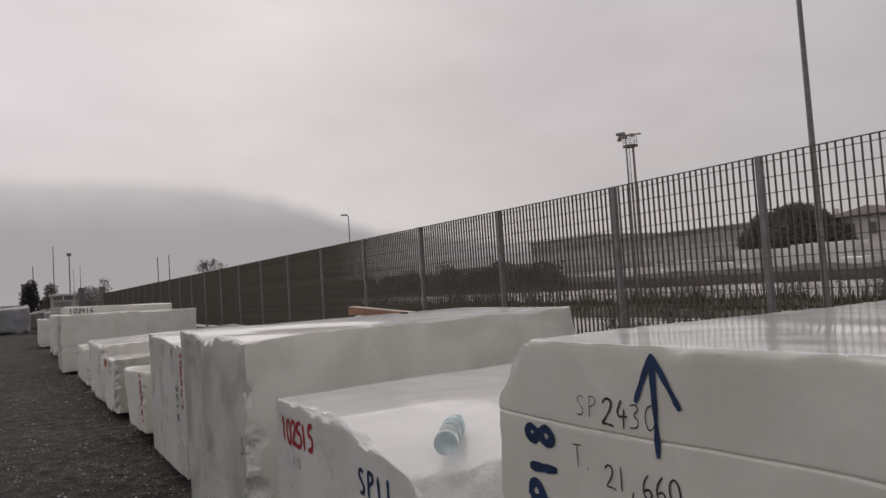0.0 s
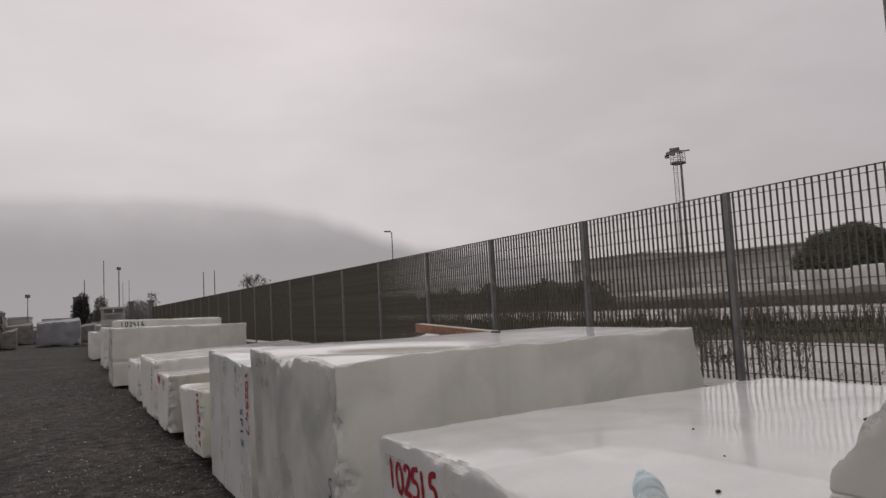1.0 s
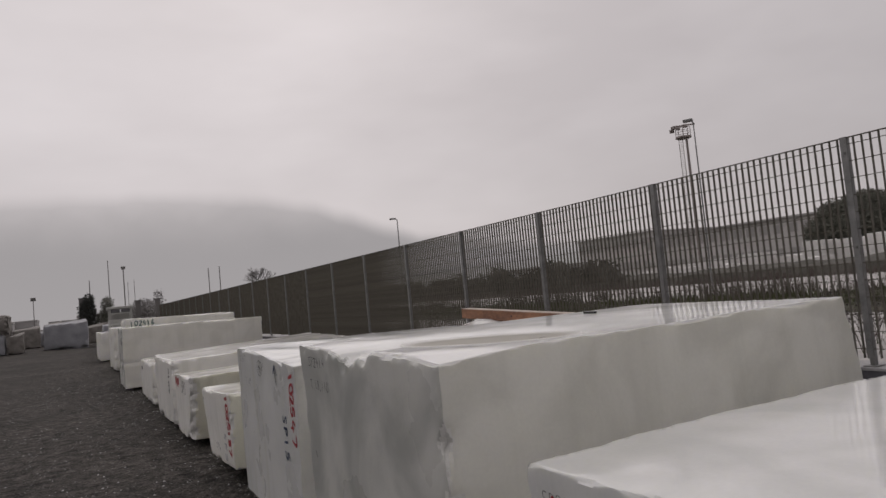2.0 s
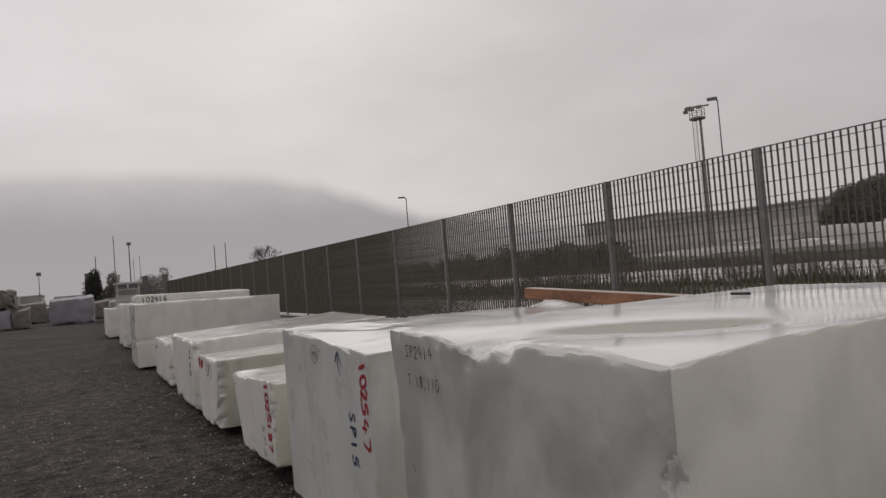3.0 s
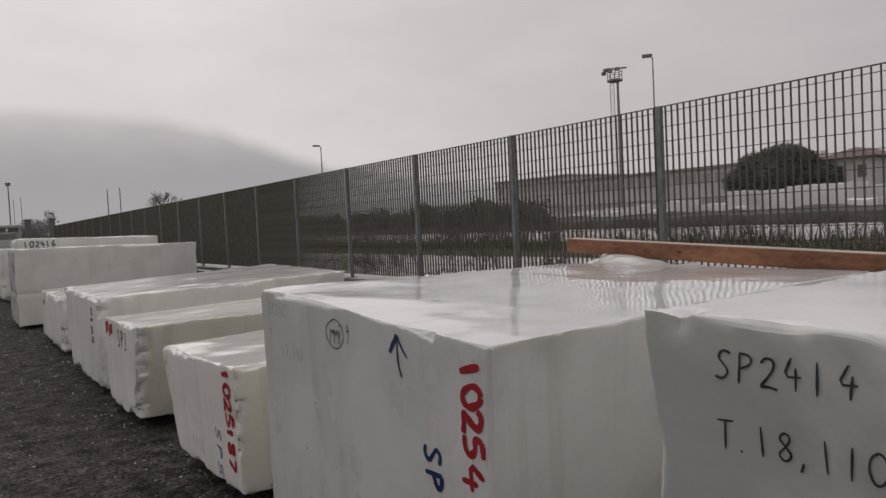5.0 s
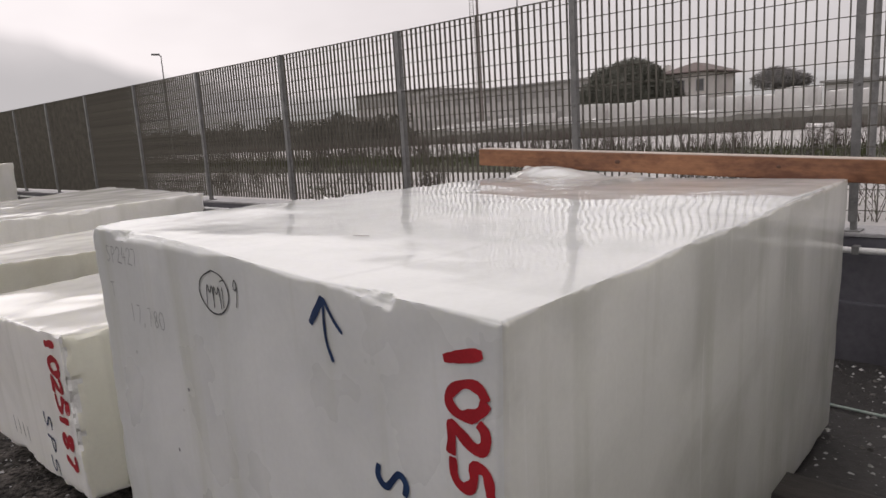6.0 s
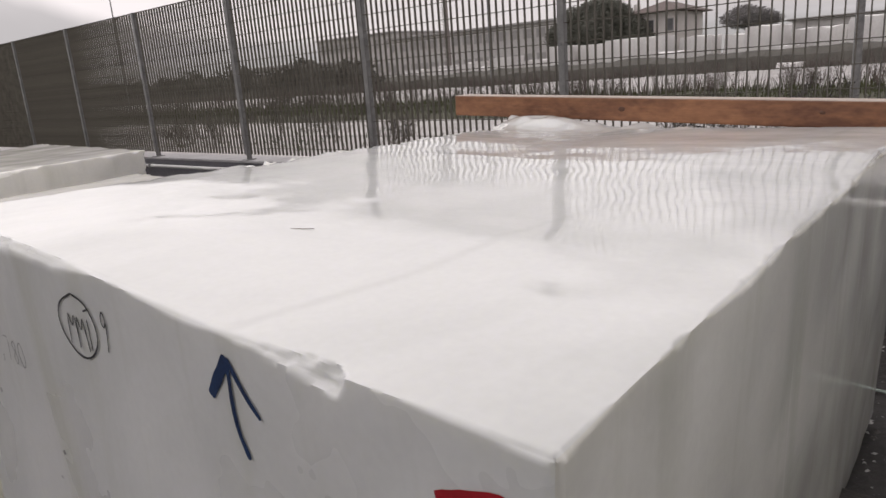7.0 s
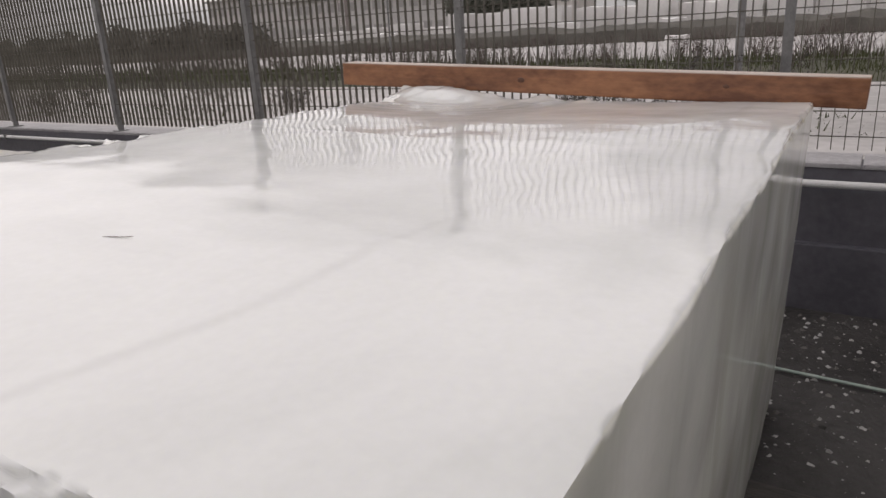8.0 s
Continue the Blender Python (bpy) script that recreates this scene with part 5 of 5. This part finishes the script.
def tree(x, y, z, h, clumps, label, leaf=0.25, count=700, trunk=0.3, seed=1, name="tree", mat=None):
    rng = random.Random(seed)
    t = thing(name, x, y, z, label, "tree")
    bm = bmesh.new()
    tube(bm, (0, 0, -0.2), (0, 0, h * 0.5), trunk, trunk * 0.7)
    for c, r in clumps:
        tube(bm, (0, 0, h * 0.4), Vector(c), trunk * 0.5, trunk * 0.12, sides=6)
    part("trunk", bm, M_BARK, t)
    bm = bmesh.new()
    for c, r in clumps:
        crown(bm, c, r, int(count * r[0] * r[1] / 6), leaf, rng)
    part("crown", bm, mat or M_LEAF, t)
    return t


tree(79.8, 48.6, 0.2, 4.0, [((0, 0, 4.6), (4.3, 4.3, 3.0)), ((0.4, -0.6, 6.4), (3.2, 3.2, 2.1)), ((1.6, -3.4, 4.3), (2.6, 2.6, 2.0)), ((-1.2, 3.2, 4.3), (2.6, 2.6, 1.9)), ((2.0, -4.8, 3.7), (1.6, 1.6, 1.0)), ((-1.4, 2.0, 6.2), (1.9, 1.9, 1.5)), ((1.0, -2.4, 6.3), (1.9, 1.9, 1.3))],
     "broad dark umbrella pine in the misty distance", 0.15, 4200, seed=2, name="pine_tree")
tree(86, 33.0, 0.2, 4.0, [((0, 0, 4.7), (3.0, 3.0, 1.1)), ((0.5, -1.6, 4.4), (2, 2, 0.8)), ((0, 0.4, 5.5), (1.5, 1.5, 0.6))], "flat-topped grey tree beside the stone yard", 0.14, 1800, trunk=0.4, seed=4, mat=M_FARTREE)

# house under its hipped roof
house = thing("house", 86.3, 41.95, 0.2, "pale plastered house with a low hipped tile roof", "house")
part("wall", boxed(-4, 4, -2.35, 2.35, 0, 6.3, 0.03), M_PLASTER, house)
bm = bmesh.new()
v = [bm.verts.new(p) for p in ((-4.9, -3.2, 6.3), (4.9, -3.2, 6.3), (4.9, 3.5, 6.3), (-4.9, 3.5, 6.3), (-1.8, 0.1, 7.5), (1.8, 0.1, 7.5))]
for q in ((0, 1, 5, 4), (1, 2, 5), (2, 3, 4, 5), (3, 0, 4), (3, 2, 1, 0)):
    bm.faces.new([v[i] for i in q])
roof = part("roof", bm, M_ROOF, house)
part("eave", boxed(-4.95, 4.95, -3.25, 3.55, 6.16, 6.298, 0.02), M_ROOF, roof)
part("chimney", boxed(-3.6, -3.0, 2.5, 3.1, 6.3, 7.4, 0.02), M_PLASTER, roof)
for y, h in ((-1.45, 1.25), (0.9, 1.25)):
    w = part("window", boxed(-4.06, -3.9, y - 0.5, y + 0.5, 4.0, 4.2 + h, 0.01), M_FAR, house)
    part("pane", boxed(-4.08, -4.05, y - 0.4, y + 0.4, 4.1, 4.1 + h), M_DARKGLASS, w)

# stone yard across the road
rng = random.Random(21)


def far_block(x, y, w, d, h, label="pale marble block stacked in the yard across the road"):
    s = stone("marble_block", (x, y, 0.2), (x + d, y + w, 0.2 + h), label, step=0.7, chip=0.18, wave=0.05, seed=int(x * 3 + y), group="blocks across the road", mat=M_FARBLOCK)
    return s


# Marble tone raised to include the whitening of the mist.
M_FARBLOCK = material("distant_marble", (0.72, 0.70, 0.69), (0.90, 0.885, 0.87), 0.6, 0.5)
y = 4.0
while y < 66:
    w = rng.uniform(2.2, 4.2)
    far_block(66 + rng.uniform(-2, 2), y, w, 2.6, rng.uniform(2.7, 3.2) if y < 45 else rng.uniform(1.6, 2.5))
    y += w + rng.uniform(0.0, 0.5)
y = 18.0
while y < 60:
    w = rng.uniform(1.8, 3.2)
    if rng.random() < 0.5:
        far_block(57 + rng.uniform(-2, 2), y, w, 2.0, rng.uniform(0.9, 1.7))
    y += w + rng.uniform(0.5, 2.5)
far_block(47.5, 18.3, 1.6, 0.9, 0.45, "flat pale slab lying on the dark bank")


def shed(x, y, w, d, h, n, label, floors=1, mat=None, eave=0.6):
    b = thing("far_building", x, y, 0.2, label, "building", "distant buildings")
    part("wall", boxed(0, d, -w / 2, w / 2, 0, h, 0.05), mat or M_HALL, b)
    part("roof", boxed(-eave, d + eave, -w / 2 - eave, w / 2 + eave, h, h + 0.4, 0.05), M_HALLROOF, b)
    pane = mesh_of("window", boxed(-0.12, 0.05, -w / n * 0.32, w / n * 0.32, 0, h / floors * 0.38), M_HALLROOF)
    for f in range(floors):
        for i in range(n):
            q = part("window", pane, None, b)
            q.location = (0, -w / 2 + (i + 0.5) * w / n, h * (f + 0.42) / floors)
    return b


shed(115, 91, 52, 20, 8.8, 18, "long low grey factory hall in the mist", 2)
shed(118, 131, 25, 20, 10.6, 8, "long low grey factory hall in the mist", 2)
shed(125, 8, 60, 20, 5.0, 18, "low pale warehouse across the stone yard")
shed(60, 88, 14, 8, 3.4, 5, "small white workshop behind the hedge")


def lamp_post(x, y, h, r, label, arm=1.4, turn=180, head=0.75):
    p = thing("street_lamp", x, y, 0.2, label, "street lamp", "street lamps")
    bm = bmesh.new()
    tube(bm, (0, 0, -0.2), (0, 0, h), r, r * 0.55, sides=10)
    part("pole", bm, M_STEEL, p, smooth=40)
    bm = bmesh.new()
    tube(bm, (0, 0, h - 0.05), (arm * 0.5, 0, h + 0.12), r * 0.5, r * 0.45)
    tube(bm, (arm * 0.5, 0, h + 0.12), (arm, 0, h + 0.15), r * 0.45, r * 0.4)
    part("arm", bm, M_STEEL, p)
    part("lamp_head", boxed(arm - 0.2, arm - 0.2 + head, -0.16, 0.16, h + 0.06, h + 0.22, 0.05), M_STEEL, p)
    p.rotation_euler.z = radians(turn)
    return p


lamp_post(32.58, 30.0, 9.72, 0.055, "tall grey street lamp beside the far road", 0.2, 127, 0.55)
lamp_post(33.6, 72.8, 9.95, 0.09, "tall grey street lamp beside the far road", 0.3, 156)
lamp_post(17.5, 10.46, 12.0, 0.085, "tall grey street lamp close behind the fence", 1.4, 180)

# floodlight mast
mast = thing("floodlight_mast", 74.85, 67.7, 0.2, "tall floodlight mast with a ladder and a railed platform", "mast")
mast.rotation_euler.z = radians(42)
bm = bmesh.new()
tube(bm, (0, -0.35, -0.2), (0, -0.35, 19.0), 0.24, 0.16, sides=10)
part("pole", bm, M_MAST, mast, smooth=40)
ladder = bmesh.new()
for y in (0.15, 0.65):
    tube(ladder, (0, y, 2), (0, y, 19.0), 0.04, sides=5)
for k in range(57):
    tube(ladder, (0, 0.15, 2 + k * 0.3), (0, 0.65, 2 + k * 0.3), 0.025, sides=4)
part("ladder", ladder, M_MAST, mast)
part("platform", turned([(0.9, 19.0), (1.05, 19.05), (1.05, 19.25), (0.9, 19.3)], 14), M_MAST, mast)
rail = bmesh.new()
for k in range(10):
    a, c = k * math.pi / 5, (k + 1) * math.pi / 5
    tube(rail, (math.cos(a), math.sin(a), 19.2), (math.cos(a), math.sin(a), 20.4), 0.035, sides=4)
    for z in (19.8, 20.4):
        tube(rail, (math.cos(a), math.sin(a), z), (math.cos(c), math.sin(c), z), 0.035, sides=4)
part("railing", rail, M_MAST, mast)
part("bracket", boxed(-0.06, 0.06, -1.6, 1.3, 20.65, 20.85), M_MAST, mast)
for x, y, z in ((-0.5, 1.2, 20.5), (0.1, 1.4, 20.2), (-0.9, 0.6, 20.3), (-0.9, -0.3, 20.5), (0.2, 0.9, 20.7)):
    part("floodlight", boxed(x - 0.25, x + 0.25, y - 0.3, y + 0.3, z - 0.2, z + 0.2, 0.05), M_MAST, mast)

# ---- the yard's far end ----
def wrapped(x0, x1, y0, y1, h, mat, label, seed):
    s = stone("stone_block", (x0, y0, 0), (x1, y1, h), label, "stone block", step=0.25, chip=0.12, wave=0.04, seed=seed, mat=mat, group="blocks at the yard's end",
              corners={(0, 0, 1): (0, 0, -0.1), (1, 1, 1): (0, 0, 0.25)})
    return s


wrapped(-1.0, 2.2, 66.5, 69.5, 2.0, M_GREYSTONE, "blue-grey wrapped stone block on the wet yard", 31)
wrapped(-4.6, -3.4, 64, 66, 1.5, M_GREYSTONE, "grey stone block under a brown one", 32)
wrapped(-3.3, -2.2, 64.2, 66, 1.4, M_BROWNSTONE, "dark brown stone block on the wet yard", 33)
stone("stone_block", (-4.9, 64.2, 1.5), (-3.0, 66, 3.0), "brown mottled boulder stacked on a grey block", "stone block", step=0.2, chip=0.3, wave=0.12, seed=34, mat=M_BROWNSTONE, group="blocks at the yard's end")
rng = random.Random(8)
for i in range(16):
    x, y = -14 + i * 1.25 + rng.uniform(-.4, .4), rng.uniform(74, 100)
    wrapped(x, x + rng.uniform(1.2, 2.4), y, y + 2, rng.uniform(1.2, 2.6), rng.choice((M_GREYSTONE, M_FARBLOCK, M_FARBLOCK, M_BROWNSTONE)), "weathered stone block at the yard's end", 40 + i)
for x in (3.0, 4.4):
    wrapped(x, x + 1.3, 60, 62, 1.6, M_GREYSTONE, "grey stone block by the gate", 60 + int(x))

crate = thing("container", 2.15, 85.4, 0, "narrow dark metal container standing behind the stones", "container")
part("body", boxed(-0.36, 0.36, -0.5, 0.5, 0, 4.45, 0.03), M_FARDARK, crate)
part("lid", boxed(-0.40, 0.40, -0.54, 0.54, 4.45, 4.55, 0.02), M_FARDARK, crate)
pm = bpy.data.meshes.new("puddle")
shore = [(-1.2 + 0.4 * k, 65.9 - 5.6 * min(1, k / 10) + 0.25 * math.sin(k * 1.7), 66.42) for k in range(15)]
pm.from_pydata([p for x, a, b in shore for p in ((x, a, 0.032), (x, b, 0.032))], [], [(2 * k, 2 * k + 2, 2 * k + 3, 2 * k + 1) for k in range(14)])
pm.materials.append(M_WATER)
tagged(new("puddle", pm), "shallow puddle in front of the wrapped stone", "puddle", kind="stuff")
truck = thing("loader", 3.66, 49.5, 0, "white loader cab parked behind the marble row", "loader")
part("chassis", boxed(-0.8, 0.8, -1.6, 1.6, 0.5, 1.2, 0.05), M_TRUCK, truck)
part("bonnet", boxed(-0.6, 0.6, -1.5, -0.5, 1.2, 1.6, 0.06), M_TRUCK, truck)
cab = part("cab_frame", boxed(-0.64, 0.64, -0.5, 1.2, 1.2, 1.85, 0.03), M_TRUCK, truck)
for x in (-0.58, 0.58):
    for y in (-0.42, 1.12):
        part("pillar", boxed(x - 0.05, x + 0.05, y - 0.05, y + 0.05, 1.85, 2.48), M_TRUCK, cab)
part("rail", boxed(-0.62, 0.62, -0.46, -0.40, 2.16, 2.25, 0.01), M_TRUCK, cab)
part("rear_panel", boxed(-0.52, 0.52, 1.09, 1.13, 1.85, 2.30), M_TRUCK, cab)
for x in (-0.27, 0.27):
    part("window_pane", boxed(x - 0.25, x + 0.25, -0.435, -0.42, 2.25, 2.48), M_DARKGLASS, cab)
part("roof", boxed(-0.70, 0.70, -0.65, 1.3, 2.48, 2.63, 0.04), M_TRUCK, cab)
for x in (-0.72, 0.72):
    for y in (-1.1, 1.1):
        w = part("wheel", turned([(0.52, -0.17), (0.56, -0.1), (0.56, 0.1), (0.52, 0.17)], 18), M_RUBBER, truck)
        w.matrix_basis = pose(x, y, 0.56, 0, 90, 0)

tree(2.6, 84, 0, 4.6, [((0, 0, 1.7), (0.9, 0.9, 1.8)), ((-0.1, 0, 3.1), (0.85, 0.85, 1.2)), ((0.1, 0, 4.1), (0.5, 0.5, 0.8))], "dark cypress tree behind the stacked stones", 0.11, 9000, 0.15, 6, "cypress_tree", M_CYPRESS)
tree(4.3, 84, 0, 3.6, [((0, 0, 2.0), (0.95, 0.95, 1.4)), ((0.1, 0, 3.5), (0.6, 0.6, 1.0))], "dark narrow bush behind the stacked stones", 0.12, 6000, 0.12, 7, mat=M_LEAF)
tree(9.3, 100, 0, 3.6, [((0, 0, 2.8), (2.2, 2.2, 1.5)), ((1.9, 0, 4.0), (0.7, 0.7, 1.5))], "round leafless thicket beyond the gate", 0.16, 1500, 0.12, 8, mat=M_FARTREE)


def bare_tree(x, y, h, seed, label):
    rng = random.Random(seed)
    t = thing("bare_tree", x, y, 0.2, label, "tree")
    trunk, twigs = bmesh.new(), bmesh.new()
    tube(trunk, (0, 0, -0.2), (0, 0, h * 0.45), h * 0.02, h * 0.014, sides=7)

    def grow(p, d, length, r, depth):
        q = p + d * length
        tube(twigs, p, q, r, r * 0.65, sides=4, caps=False)
        if depth:
            for _ in range(3):
                grow(q, (d + Vector((rng.uniform(-.8, .8), rng.uniform(-.8, .8), rng.uniform(-.3, .5)))).normalized(), length * rng.uniform(.6, .8), r * 0.65, depth - 1)

    for _ in range(5):
        grow(Vector((0, 0, h * 0.42)), Vector((rng.uniform(-.8, .8), rng.uniform(-.8, .8), 1)).normalized(), h * 0.2, h * 0.012, 4)
    part("trunk", trunk, M_FARDARK, t)
    part("branches", twigs, M_FARDARK, t)


bare_tree(36.0, 148, 10.5, 3, "leafless tree standing in the mist")


def plain_pole(x, y, h, r, label, head=False):
    p = thing("mast_pole", x, y, 0, label, "pole", "thin poles")
    bm = bmesh.new()
    tube(bm, (0, 0, -0.2), (0, 0, h), r, r * 0.7)
    part("pole", bm, M_FARDARK, p)
    if head:
        part("lamp_head", boxed(-0.3, 0.3, -0.2, 0.2, h - 0.1, h + 0.35, 0.05), M_FARDARK, p)


plain_pole(2.9, 86, 6.4, 0.06, "short dark pole behind the cypress")
plain_pole(6.3, 120, 11.2, 0.075, "thin grey pole in the distance")
plain_pole(8.4, 120, 9.8, 0.10, "distant floodlight pole with a boxy head", True)
plain_pole(9.6, 130, 8.2, 0.05, "thin grey pole in the distance")
plain_pole(10.2, 125, 8.3, 0.05, "thin grey pole in the distance")
plain_pole(20.5, 117, 8.9, 0.09, "slim dark pole beyond the fence")
plain_pole(22.2, 117, 9.1, 0.09, "slim dark pole beyond the fence")
plain_pole(27.0, 118, 7.2, 0.06, "slim dark pole beyond the fence")
plain_pole(-3.35, 110, 5.6, 0.06, "distant street lamp in the mist", True)
rng = random.Random(3)
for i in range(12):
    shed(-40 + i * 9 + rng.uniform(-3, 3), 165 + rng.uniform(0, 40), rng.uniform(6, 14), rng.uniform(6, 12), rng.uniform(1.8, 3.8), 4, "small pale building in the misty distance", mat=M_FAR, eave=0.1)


# hills as glowing sheets, the mist painted into their colour
def hill(name, profile, dist, mat, label):
    verts, faces, rise = [], [], []
    rows = (0.0, 0.3, 0.6, 0.8, 0.9, 1.0)
    for az, el in profile:
        a, top = radians(az), 1.15 * dist * math.tan(radians(el))
        for u in rows:
            d = dist * (1 + 0.15 * u)
            verts.append((d * math.sin(a), d * math.cos(a), -20 + (top + 20) * u))
            rise.append(u)
    k = len(rows)
    for i in range(len(profile) - 1):
        faces += [(k * i + r, k * i + k + r, k * i + k + r + 1, k * i + r + 1) for r in range(k - 1)]
    me = bpy.data.meshes.new(name)
    me.from_pydata(verts, [], faces)
    me.attributes.new("rise", "FLOAT", "POINT").data.foreach_set("value", rise)
    me.materials.append(mat)
    tagged(new(name, me), label, "hill", kind="structure")


def ridge(points, seed):
    out = []
    for (a0, e0), (a1, e1) in zip(points, points[1:]):
        for s in range(10):
            a = a0 + (a1 - a0) * s / 10
            out.append((a, 1.06 * (e0 + (e1 - e0) * s / 10) + 0.18 * fractal((a, 0, seed), 0.4)))
    return out + [points[-1]]


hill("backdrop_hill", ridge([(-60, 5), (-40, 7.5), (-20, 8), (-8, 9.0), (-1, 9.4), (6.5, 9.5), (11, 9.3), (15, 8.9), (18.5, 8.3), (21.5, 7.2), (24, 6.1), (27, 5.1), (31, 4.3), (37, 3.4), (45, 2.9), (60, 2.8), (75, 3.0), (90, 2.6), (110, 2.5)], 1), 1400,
     haze("painted_mist_hillside", (0.48, 0.461, 0.467), 150, 335, 0.006), "wooded hills almost lost in mist")
hill("backdrop_ridge", ridge([(25, 2.2), (35, 2.5), (42, 2.7), (55, 2.9), (62, 3.0), (80, 2.4), (95, 2.2), (110, 2.0)], 4), 420, haze("painted_mist_ridge", (0.38, 0.368, 0.365), 14, 60, 0.02), "low grey ridge behind the factories")
